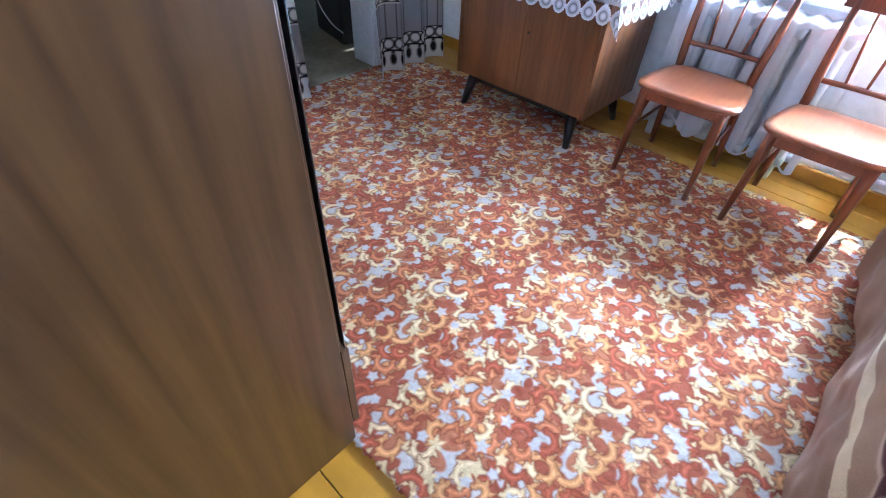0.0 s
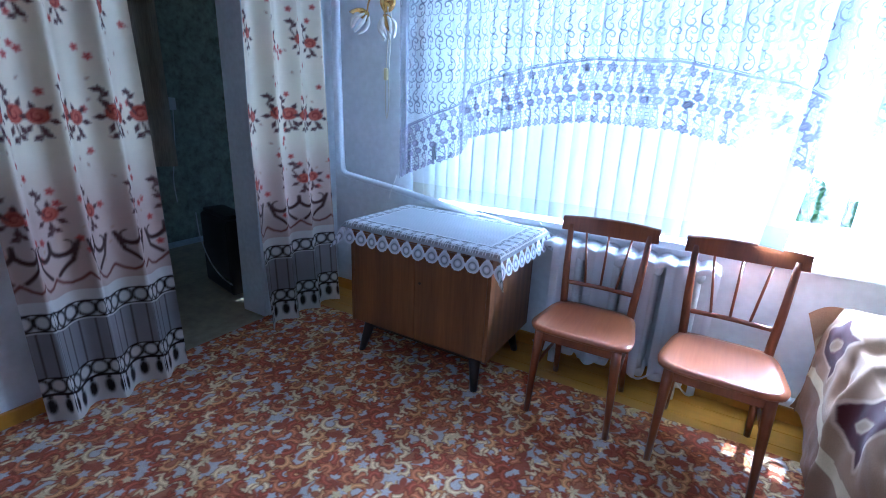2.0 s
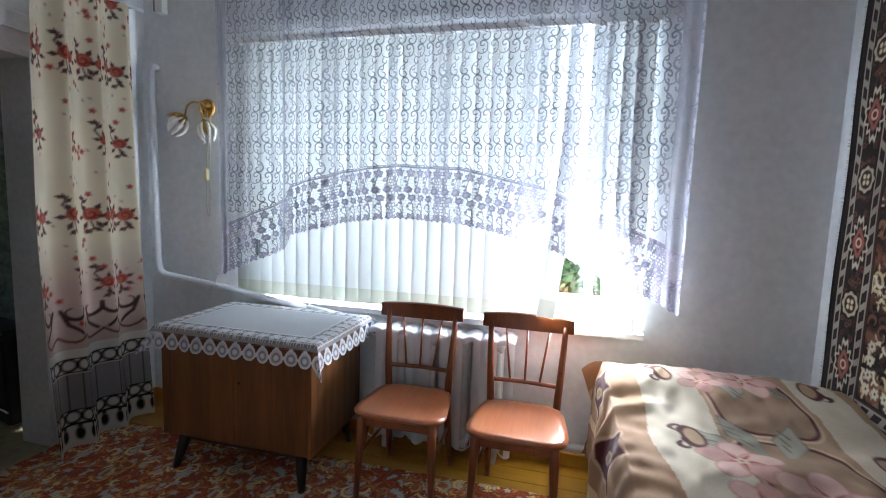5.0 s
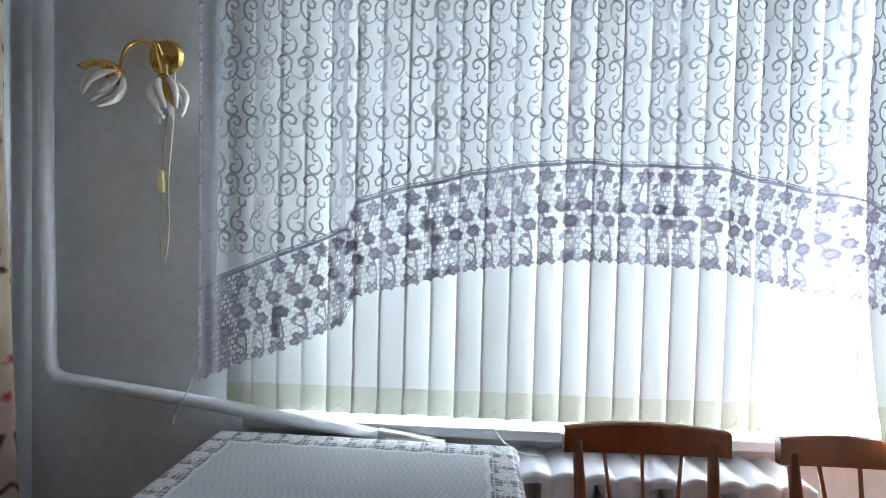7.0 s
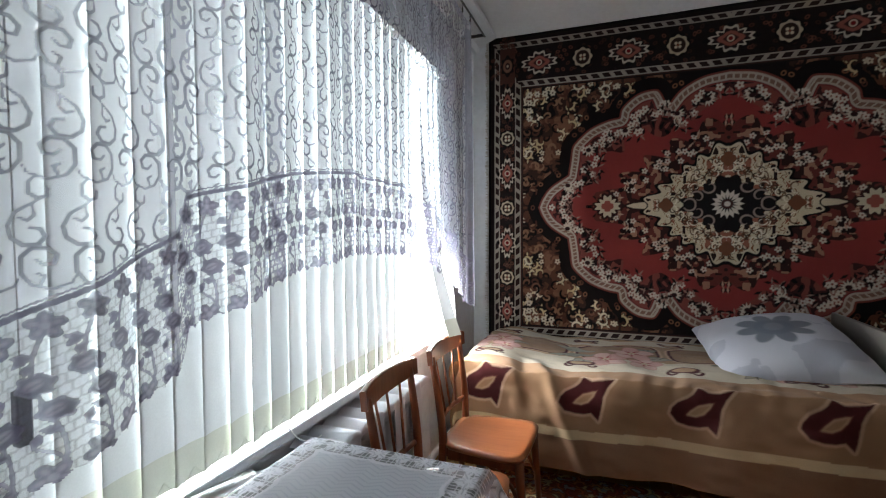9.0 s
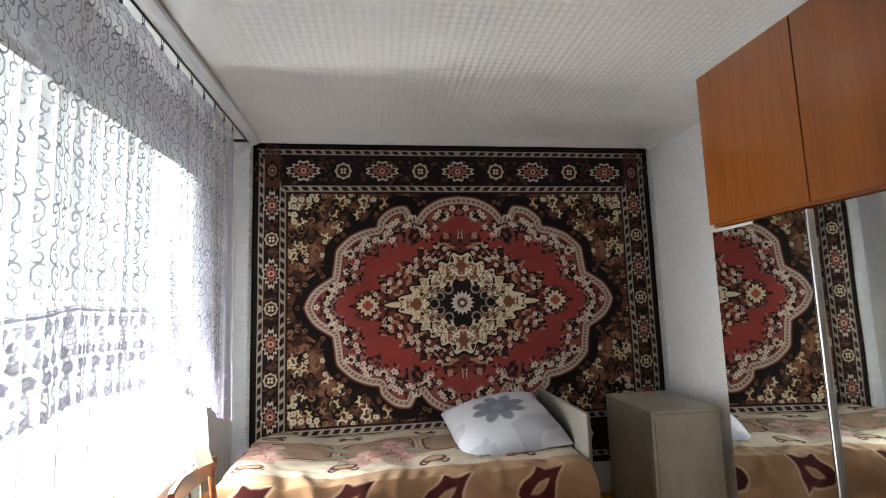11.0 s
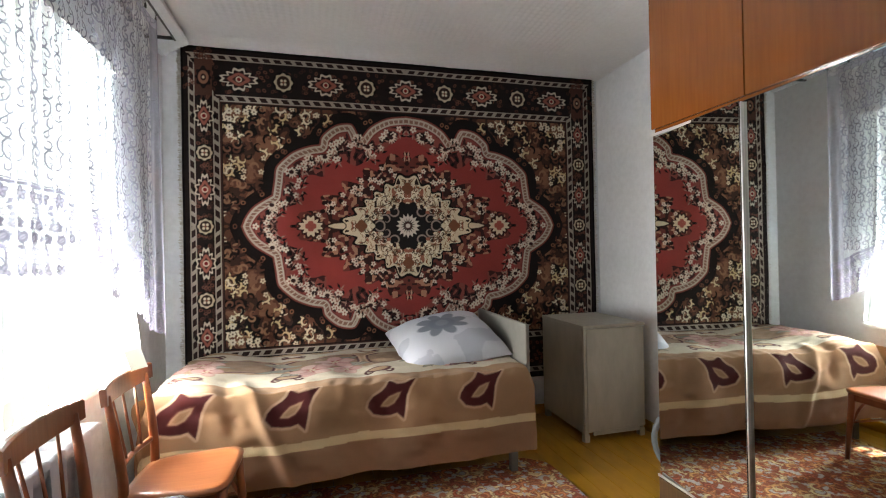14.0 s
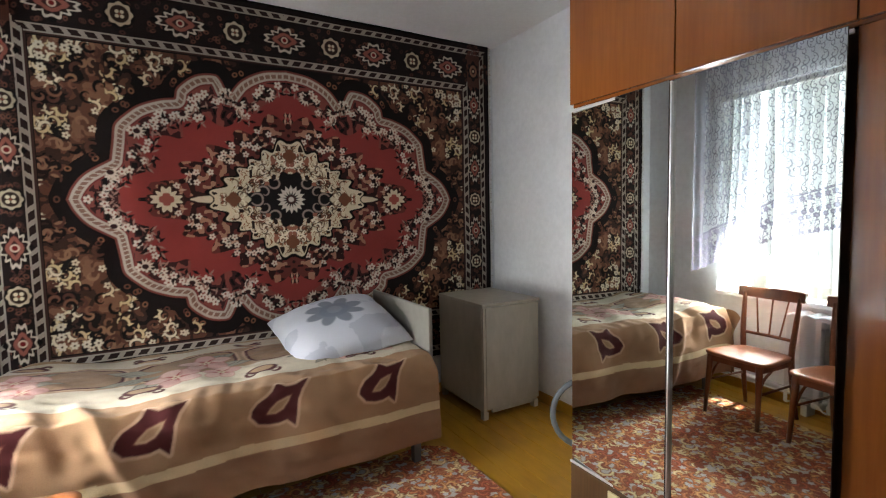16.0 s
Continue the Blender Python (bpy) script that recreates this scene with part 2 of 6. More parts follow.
M_PIPE = surface("pipe_white_paint", (0.74, 0.77, 0.82), 0.35, vary=0.08, fine=60, bump=0.2)
M_CASING = surface("casing_bluish_paint", (0.72, 0.75, 0.78), 0.5, vary=0.15, fine=30, bump=0.2)
M_CAB = wood("cabinet_veneer", (0.225, 0.090, 0.026), (0.095, 0.034, 0.011), 0.3, "z", 10.0, 0.25)
M_CABLEG = surface("black_lacquer", (0.018, 0.014, 0.013), 0.3, vary=0.3)
M_CHAIR = wood("chair_bentwood", (0.26, 0.075, 0.024), (0.15, 0.038, 0.012), 0.28, "z", 14.0, 0.4)
M_SEAT = wood("chair_seat_ply", (0.44, 0.150, 0.055), (0.33, 0.10, 0.034), 0.30, "y", 8.0, 0.4)
M_WSIDE = wood("wardrobe_side_veneer", (0.108, 0.054, 0.018), (0.052, 0.024, 0.0085), 0.34, "z", 13.0, 0.35)
M_WFRONT = wood("wardrobe_front_polish", (0.25, 0.078, 0.017), (0.18, 0.052, 0.011), 0.13, "z", 5.0, 0.6)
M_DARK = surface("dark_edge", (0.02, 0.013, 0.010), 0.5)
M_MIRROR = mirror("mirror_silver")
M_CHROME = surface("chrome", (0.85, 0.86, 0.86), 0.35, 1.0, vary=0.05, bump=0.02)
M_BRASS = surface("brass", (0.62, 0.40, 0.12), 0.22, 1.0, vary=0.15, bump=0.05)
M_NIGHT = surface("nightstand_grey_paint", (0.45, 0.41, 0.325), 0.38, vary=0.14, big=3, fine=18, bump=0.2, stretch=(1, 1, 0.4))
M_HEAD = surface("headboard_grey_paint", (0.25, 0.235, 0.205), 0.45, vary=0.12, fine=20)
M_BEDFRAME = surface("bed_frame_grey", (0.15, 0.14, 0.13), 0.5, vary=0.2)
M_BLIND = translucent_plain("blind_cloth", (0.80, 0.83, 0.82), 0.032)
M_HEM = translucent_plain("blind_hem", (0.68, 0.70, 0.60), 0.028)
M_PLASTIC = surface("white_plastic", (0.8, 0.81, 0.80), 0.3, vary=0.05, bump=0.03)
M_IVORY = surface("ivory_plastic", (0.75, 0.66, 0.36), 0.35, vary=0.06, bump=0.03)
M_CORD = surface("cord_cream", (0.62, 0.58, 0.48), 0.5, vary=0.1)
M_PETAL = surface("frosted_petal", (0.82, 0.80, 0.74), 0.25, vary=0.08, bump=0.05)
M_RAD = surface("radiator_grey_paint", (0.70, 0.71, 0.72), 0.4, vary=0.12, fine=30)
M_GLASS = glass("window_glass")
M_LINO = surface("hall_lino", (0.36, 0.31, 0.20), 0.35, vary=0.35, big=6, fine=20, bump=0.1)
M_HALLWALL = surface("hall_wallpaper", (0.34, 0.38, 0.31), 0.8, vary=0.5, big=9, fine=30)
M_HALLCLOTH = surface("hall_drape", (0.46, 0.38, 0.27), 0.8, vary=0.35, big=4, fine=50, stretch=(3, 3, 0.2))
M_BLACKBOX = surface("black_plastic", (0.022, 0.023, 0.026), 0.4, vary=0.3, bump=0.1)
M_HOSE = surface("hose_grey", (0.16, 0.18, 0.20), 0.4, vary=0.2)
M_LEAF = surface("leaf_green", (0.075, 0.16, 0.035), 0.5, vary=0.5, big=3, fine=14)
M_BARK = surface("bark", (0.12, 0.09, 0.06), 0.9, vary=0.3)
M_GRASS = surface("yard_ground", (0.16, 0.17, 0.09), 0.9, vary=0.4, big=0.6, fine=8, bump=0.5)
M_OUTWALL = surface("outer_plaster", (0.6, 0.58, 0.54), 0.9, vary=0.1)

# ---- large structure ----
# room: x from XW to XE, y from YS to YN, floor at 0, ceiling at ZC
XW, XE, YS, YN, ZC = -2.54, 1.225, -0.52, 2.78, 2.80
WX0, WX1, WZ0, WZ1 = -1.74, 0.43, 0.765, 2.24      # window opening
DY0, DY1, DZ = 1.28, 2.14, 2.05                    # door opening in the west wall
WT = 0.40

structure("wall_north", boxes((XW - 0.2, WX0, YN, YN + WT, 0, ZC), (WX1, XE + 0.2, YN, YN + WT, 0, ZC), (WX0, WX1, YN, YN + WT, 0, WZ0 - 0.035), (WX0, WX1, YN, YN + WT, WZ1, ZC)), M_WALL, "bluish whitewashed plaster wall with the window", "wall")
structure("wall_west", boxes((XW - 0.2, XW, YS - 0.2, DY0, 0, ZC), (XW - 0.2, XW, DY1, YN, 0, ZC), (XW - 0.2, XW, DY0, DY1, DZ, ZC)), M_WALL, "bluish whitewashed wall with the doorway to the hall", "wall")
structure("wall_east", boxes((XE, XE + 0.2, YS - 0.2, YN, 0, ZC)), M_WALL, "whitewashed wall behind the hanging carpet", "wall")
structure("wall_south", boxes((XW, XE, YS - 0.2, YS, 0, ZC), (XW, -0.66, YS, -0.16, 0, ZC)), M_WALL_S, "white plaster wall beside the wardrobe", "wall")

# floor of painted boards
floor = structure("floor", boxes((XW, XE, YS, YN, -0.06, -0.012)), M_DARK, "ochre painted board floor", "floor")

# ceiling: foam tiles with an embossed basket pattern, coved along the walls
nx, ny = 330, 290
gx, gy = np.meshgrid(np.linspace(XW, XE, nx), np.linspace(YS, YN, ny))
px, py = gx / 0.042, gy / 0.042
weave = np.sin(np.pi * (px + py)) * np.sin(np.pi * (px - py))
weave = np.sign(weave) * np.abs(weave) ** 0.6
seam = np.maximum(np.exp(-(((gx + 0.37) % 0.5) / 0.004) ** 2), np.exp(-(((gy + 0.23) % 0.5) / 0.004) ** 2))
inset = np.minimum(np.minimum(gx - XW, XE - gx), np.minimum(gy - YS, YN - gy))
fade = np.clip((inset - 0.30) / 0.22, 0, 1)
cove = 0.035 * np.clip(1 - inset / 0.16, 0, 1) ** 2
zc = ZC - 0.012 - 0.0035 * weave * fade + 0.004 * seam * fade - cove
structure("ceiling", sheet("ceiling", gx, gy, zc), M_CEIL, "white ceiling of embossed foam tiles with coved edge", "ceiling")
structure("roof_slab", boxes((XW - 0.2, XE + 0.2, YS - 0.2, YN + WT, ZC + 0.01, ZC + 0.2)), M_CEIL, "slab above the ceiling", "ceiling")
bm = bmesh.new()
prof = [(0, 0), (0.0, -0.075), (0.012, -0.078), (0.022, -0.055), (0.040, -0.036), (0.062, -0.024), (0.075, -0.012), (0.078, 0)]
for (a, b) in zip(prof, prof[1:]):
    v = [bm.verts.new((x, YN - 2.3 * p[0], ZC - 0.03 + 1.25 * p[1])) for x, p in ((XW, a), (XE, a), (XE, b), (XW, b))]
    bm.faces.new(v)
structure("trim_ceiling_moulding", bm, M_WHITE, "white moulding along the window wall", "moulding")

# skirting
bm = boxes((XW, XE, YN - 0.022, YN - 0.001, 0.0, 0.075), bevel=0.006)
structure("baseboard_north", bm, M_FLOOR, "ochre painted skirting board under the window", "skirting")
bm = boxes((XE - 0.022, XE - 0.001, YS, YN - 0.024, 0.0, 0.075), (0.0, XE - 0.024, YS + 0.001, YS + 0.022, 0, 0.075), bevel=0.006)
structure("baseboard_south", bm, M_FLOOR, "ochre painted skirting board", "skirting")
bm = boxes((XW + 0.001, XW + 0.022, -0.1, DY0 - 0.09, 0.0, 0.075), (XW + 0.001, XW + 0.022, DY1 + 0.09, YN - 0.024, 0, 0.075), bevel=0.006)
structure("baseboard_west", bm, M_FLOOR, "ochre painted skirting board by the doorway", "skirting")

# doorway: lining and casing
door = tagged(thing("door_1", XW, (DY0 + DY1) / 2, 0, "open doorway with chipped pale painted casing", "doorway"), kind="structure")
hw = (DY1 - DY0) / 2
for s in (-1, 1):
    part("jamb", boxes((-0.205, 0.004, min(s * hw, s * (hw - 0.03)), max(s * hw, s * (hw - 0.03)), 0, DZ), bevel=0.003), M_CASING, door)
    part("casing", boxes((0.002, 0.022, min(s * (hw - 0.015), s * (hw + 0.085)), max(s * (hw - 0.015), s * (hw + 0.085)), 0, DZ + 0.08), bevel=0.004), M_CASING, door)
part("lintel_lining", boxes((-0.205, 0.004, -hw + 0.03, hw - 0.03, DZ - 0.03, DZ), bevel=0.003), M_CASING, door)
part("head_casing", boxes((0.002, 0.022, -hw - 0.085, hw + 0.085, DZ + 0.082, DZ + 0.165), bevel=0.004), M_CASING, door)

# window: sill, frame, sashes and panes set deep in the wall
win = tagged(thing("window_1", (WX0 + WX1) / 2, YN, WZ0, "wide three-part white painted window", "window"), kind="structure")
ww = (WX1 - WX0) / 2
wh = WZ1 - WZ0
part("window_sill", boxes((-ww - 0.055, ww + 0.05, -0.055, 0.30, -0.034, 0.0), bevel=0.006), M_WHITE, win)
FY0, FY1 = 0.245, 0.305
part("window_frame", boxes((-ww, -ww + 0.05, FY0, FY1, 0.002, wh), (ww - 0.05, ww, FY0, FY1, 0.002, wh), (-ww + 0.05, ww - 0.05, FY0, FY1, wh - 0.05, wh), (-ww + 0.05, ww - 0.05, FY0, FY1, 0.002, 0.052), bevel=0.004), M_WHITE, win)
lights = [(-ww + 0.05, -0.36), (-0.36, 0.36), (0.36, ww - 0.05)]
for i, (a, b) in enumerate(lights):
    if i:
        part("mullion", boxes((a - 0.03, a + 0.03, FY0, FY1, 0.054, wh - 0.052), bevel=0.004), M_WHITE, win)
    a2, b2 = a + (0.032 if i else 0.002), b - (0.032 if i < 2 else 0.002)
    sash = part("sash", boxes((a2, a2 + 0.055, FY0 + 0.008, FY1 - 0.008, 0.056, wh - 0.054), (b2 - 0.055, b2, FY0 + 0.008, FY1 - 0.008, 0.056, wh - 0.054), (a2 + 0.055, b2 - 0.055, FY0 + 0.008, FY1 - 0.008, 0.056, 0.115), (a2 + 0.055, b2 - 0.055, FY0 + 0.008, FY1 - 0.008, wh - 0.115, wh - 0.054), bevel=0.004), M_WHITE, win)
    pane = part("pane", boxes((a2 + 0.05, b2 - 0.05, FY0 + 0.026, FY0 + 0.030, 0.112, wh - 0.112)), M_GLASS, sash)
    pane.visible_shadow = False

# hall beyond the doorway
HX = -4.35
structure("floor_hall", boxes((HX, XW, 0.2, 3.4, -0.06, -0.004)), M_LINO, "worn yellowish lino of the dim hall", "floor")
for nm, bx6 in (("wall_hall_west", (HX - 0.1, HX, 0.2, 3.4, 0, 2.6)), ("wall_hall_north", (HX, XW - 0.2, 3.3, 3.4, 0, 2.6)), ("wall_hall_south", (HX, XW - 0.2, 0.2, 0.3, 0, 2.6))):
    structure(nm, boxes(bx6), M_HALLWALL, "dark greenish wallpaper of the hall", "wall")
structure("ceiling_hall", boxes((HX - 0.1, XW - 0.2, 0.2, 3.4, 2.6, 2.7)), M_CEIL, "ceiling of the dim hall", "ceiling")

# ---- outside ----
structure("foundation", boxes((HX - 0.1, XE + 0.2, YS - 0.2, YN + WT, -0.72, -0.061)), M_OUTWALL, "plastered foundation under the house", "foundation")
structure("ground", boxes((-400, 400, -400, 400, -1.0, -0.7)), M_GRASS, "sunlit yard ground outside", "ground")


# ---- things: cabinet ----
def chest_cabinet():
    c = thing("cabinet", -1.415, 2.40, 0.0, "brown veneered low two-door cabinet on splayed black legs", "cabinet")
    w, d, z0, z1 = 0.41, 0.265, 0.185, 0.712
    part("side_panel", boxes((-w, -w + 0.018, -d, d, z0, z1 - 0.018), bevel=0.0015), M_CAB, c)
    part("side_panel", boxes((w - 0.018, w, -d, d, z0, z1 - 0.018), bevel=0.0015), M_CAB, c)
    part("top_panel", boxes((-w, w, -d, d, z1 - 0.017, z1), bevel=0.0015), M_CAB, c)
    part("bottom_panel", boxes((-w + 0.018, w - 0.018, -d + 0.02, d, z0, z0 + 0.018), bevel=0.0015), M_CAB, c)
    part("back_panel", boxes((-w + 0.018, w - 0.018, d - 0.01, d, z0 + 0.019, z1 - 0.018)), M_CAB, c)
    for s in (-1, 1):
        dr = part("door", boxes((min(s * 0.002, s * (w - 0.021)), max(s * 0.002, s * (w - 0.021)), -d + 0.001, -d + 0.019, z0 + 0.004, z1 - 0.021), bevel=0.0012), M_CAB, c)
        if s > 0:
            bm = bmesh.new()
            rod(bm, (0.03, -d - 0.001, 0.50), (0.03, -d + 0.004, 0.50), 0.007, n=14)
            part("keyhole", bm, M_DARK, dr, "dark keyhole rosette")
    part("underframe", boxes((-w + 0.05, w - 0.05, -d + 0.05, -d + 0.08, z0 - 0.042, z0 - 0.001), (-w + 0.05, w - 0.05, d - 0.08, d - 0.05, z0 - 0.042, z0 - 0.001), (-w + 0.05, -w + 0.08, -d + 0.082, d - 0.082, z0 - 0.042, z0 - 0.001), (w - 0.08, w - 0.05, -d + 0.082, d - 0.082, z0 - 0.042, z0 - 0.001), bevel=0.002), M_CABLEG, c)
    for sx in (-1, 1):
        for sy in (-1, 1):
            bm = bmesh.new()
            rod(bm, (sx * (w - 0.055), sy * (d - 0.010), 0.0), (sx * (w - 0.085), sy * (d - 0.06), z0 - 0.004), 0.017, 0.031, 14)
            part("leg", bm, M_CABLEG, c, smooth=True)
    return c


chest_cabinet()


# ---- chairs ----
def bent_chair():
    """Local: back towards +y, front towards -y."""
    c = thing("chair", 0, 0, 0, "reddish-brown varnished wooden chair with spindle back", "chair", "chairs by the radiator")
    # seat: rounded trapezoid with dished top
    n, k = 48, 7
    bm = bmesh.new()
    rows = []
    for j in range(k + 1):
        f = j / k
        ring = []
        for i in range(n):
            a = 2 * math.pi * i / n
            ca, sa = math.cos(a), math.sin(a)
            e = 0.42
            ux, uy = abs(ca) ** e * math.copysign(1, ca), abs(sa) ** e * math.copysign(1, sa)
            hwid = 0.205 - 0.024 * uy
            ring.append(bm.verts.new((ux * hwid * f, uy * 0.195 * f, 0.437 - 0.008 * max(0.0, math.cos(min(1, f * 1.15) * math.pi / 2)) - (0.004 if j == k else 0))) if j else None)
        rows.append(ring)
    top = bm.verts.new((0, 0, 0.429))
    for i in range(n):
        bm.faces.new((top, rows[1][i], rows[1][(i + 1) % n]))
    for j in range(1, k):
        for i in range(n):
            bm.faces.new((rows[j][i], rows[j + 1][i], rows[j + 1][(i + 1) % n], rows[j][(i + 1) % n]))
    low = [bm.verts.new((v.co.x * 0.985, v.co.y * 0.985, 0.417)) for v in rows[k]]
    for i in range(n):
        bm.faces.new((rows[k][i], low[i], low[(i + 1) % n], rows[k][(i + 1) % n]))
    bm.faces.new(low)
    part("seat", bm, M_SEAT, c, "orange-brown plywood seat", smooth=True)
    part("seat_frame", boxes((-0.178, 0.178, -0.172, -0.152, 0.372, 0.416), (-0.158, 0.158, 0.15, 0.17, 0.372, 0.416), (-0.180, -0.160, -0.150, 0.148, 0.372, 0.416), (0.160, 0.180, -0.150, 0.148, 0.372, 0.416), bevel=0.004), M_CHAIR, c)
    for s in (-1, 1):
        bm = bmesh.new()
        tube(bm, [(s * 0.176, -0.195, 0), (s * 0.170, -0.180, 0.2), (s * 0.165, -0.168, 0.33), (s * 0.163, -0.164, 0.415)], [0.012, 0.016, 0.020, 0.020], 10)
        part("front_leg", bm, M_CHAIR, c, smooth=True)
        bm = bmesh.new()
        tube(bm, curve_points([(s * 0.168, 0.235, 0), (s * 0.160, 0.195, 0.22), (s * 0.158, 0.178, 0.43), (s * 0.168, 0.190, 0.60), (s * 0.178, 0.222, 0.815)], 4), [0.013 + 0.005 * math.sin(math.pi * i / 16) for i in range(17)], 10)
        part("back_post", bm, M_CHAIR, c, smooth=True)
        bm = bmesh.new()
        tube(bm, curve_points([(s * 0.168, -0.176, 0.20), (s * 0.160, -0.12, 0.31), (s * 0.162, -0.03, 0.372)], 5), 0.0085, 8)
        part("bent_brace", bm, M_CHAIR, c, smooth=True)
        bm = bmesh.new()
        rod(bm, (s * 0.170, -0.178, 0.235), (s * 0.160, 0.198, 0.235), 0.0075, n=10)
        part("stretcher", bm, M_CHAIR, c, smooth=True)
    # curved top rail
    bm = bmesh.new()
    m = 14
    prev = None
    for i in range(m + 1):
        u = -1 + 2 * i / m
        x, y = 0.216 * u, 0.238 - 0.030 * u * u + 0.006
        z1 = 0.852 + 0.006 * (1 - u * u)
        z0 = 0.778 + 0.010 * u * u
        ring = [bm.verts.new(p) for p in ((x, y - 0.012, z0), (x, y + 0.010, z0 - 0.002), (x, y + 0.017, z1 - 0.006), (x, y + 0.010, z1), (x, y - 0.003, z1), (x, y - 0.009, z1 - 0.005))]
        if prev:
            for a in range(6):
                bm.faces.new((prev[a], prev[(a + 1) % 6], ring[(a + 1) % 6], ring[a]))
        else:
            bm.faces.new(ring[::-1])
        prev = ring
    bm.faces.new(prev)
    part("top_rail", bm, M_CHAIR, c, smooth=False)
    bm = bmesh.new()
    tube(bm, curve_points([(-0.165, 0.188, 0.532), (0, 0.206, 0.530), (0.165, 0.188, 0.532)], 6), 0.011, 8)
    part("lower_rail", bm, M_CHAIR, c, smooth=True)
    for u in (-0.52, 0.0, 0.52):
        bm = bmesh.new()
        rod(bm, (u * 0.135, 0.203 - abs(u) * 0.008, 0.530), (u * 0.200, 0.240 - abs(u) * 0.012, 0.785), 0.0058, 0.0050, 8)
        part("spindle", bm, M_CHAIR, c, smooth=True)
    return c


chair = bent_chair()
chair.matrix_basis = pose(-0.615, 2.345, 0.0, 0, 0, 1.0)
chair_b = copy_thing(chair, pose(-0.085, 2.32, 0.0, 0, 0, -1.5))


# ---- radiator and pipes ----
def radiator():
    r = thing("radiator", -0.54, 2.695, 0.0, "old cast-iron radiator in pale paint under the window", "radiator")
    n = 8
    for i in range(n):
        x = (i - (n - 1) / 2) * 0.088
        bm = bmesh.new()
        for dy in (-0.045, 0.045):
            tube(bm, [(x, dy, 0.115), (x, dy, 0.16), (x, dy, 0.60), (x, dy, 0.645)], [0.020, 0.026, 0.026, 0.020], 10)
        box(bm, x - 0.036, x + 0.036, -0.068, 0.068, 0.615, 0.672, 0.018)
        box(bm, x - 0.036, x + 0.036, -0.068, 0.068, 0.075, 0.130, 0.018)
        part("section", bm, M_RAD, r, smooth=True)
    for x in (-0.30, 0.30):
        part("foot", boxes((x - 0.02, x + 0.02, -0.05, 0.05, 0.0, 0.078), bevel=0.006), M_RAD, r)
    return r


radiator()

pipe = thing("heating_pipe", XW + 0.09, YN - 0.035, 0.87, "white painted heating pipe from the ceiling corner to the radiator", "pipe")
bm = bmesh.new()
ox, oy, oz = XW + 0.09, YN - 0.035, 0.87
run = [(-2.452, 2.79, 2.150), (-2.452, 2.75, 2.150), (-2.450, 2.735, 2.12), (-2.447, 2.735, 1.5), (-2.437, 2.735, 0.93), (-2.428, 2.735, 0.885), (-2.395, 2.732, 0.862), (-2.0, 2.73, 0.815), (-1.35, 2.72, 0.730)]
tube(bm, [(p[0] - ox, p[1] - oy, p[2] - oz) for p in run], 0.0205, 14)
part("main_pipe", bm, M_PIPE, pipe, smooth=True)
bm = bmesh.new()
tube(bm, [(p[0] - ox, p[1] - oy, p[2] - oz) for p in ((-1.36, 2.72, 0.731), (-1.16, 2.717, 0.705), (-1.155, 2.717, 0.704))], [0.0265, 0.0265, 0.020], 14)
part("coupling", bm, M_CHROME, pipe, "bare metal pipe coupling", smooth=True)
bm = bmesh.new()
tube(bm, [(p[0] - ox, p[1] - oy, p[2] - oz) for p in ((-1.16, 2.717, 0.704), (-1.02, 2.715, 0.665), (-0.96, 2.715, 0.645), (-0.86, 2.712, 0.643))], 0.015, 12)
part("feed_pipe", bm, M_PIPE, pipe, smooth=True)
low = thing("return_pipe", 0.3, YN - 0.06, 0.13, "white painted return pipe along the skirting", "pipe")
bm = bmesh.new()
tube(bm, [(-0.54, -0.01, -0.03), (-0.40, 0.0, -0.01), (-0.30, 0.0, 0.0), (0.85, 0.0, 0.015)], 0.020, 12)
part("pipe_run", bm, M_PIPE, low, smooth=True)


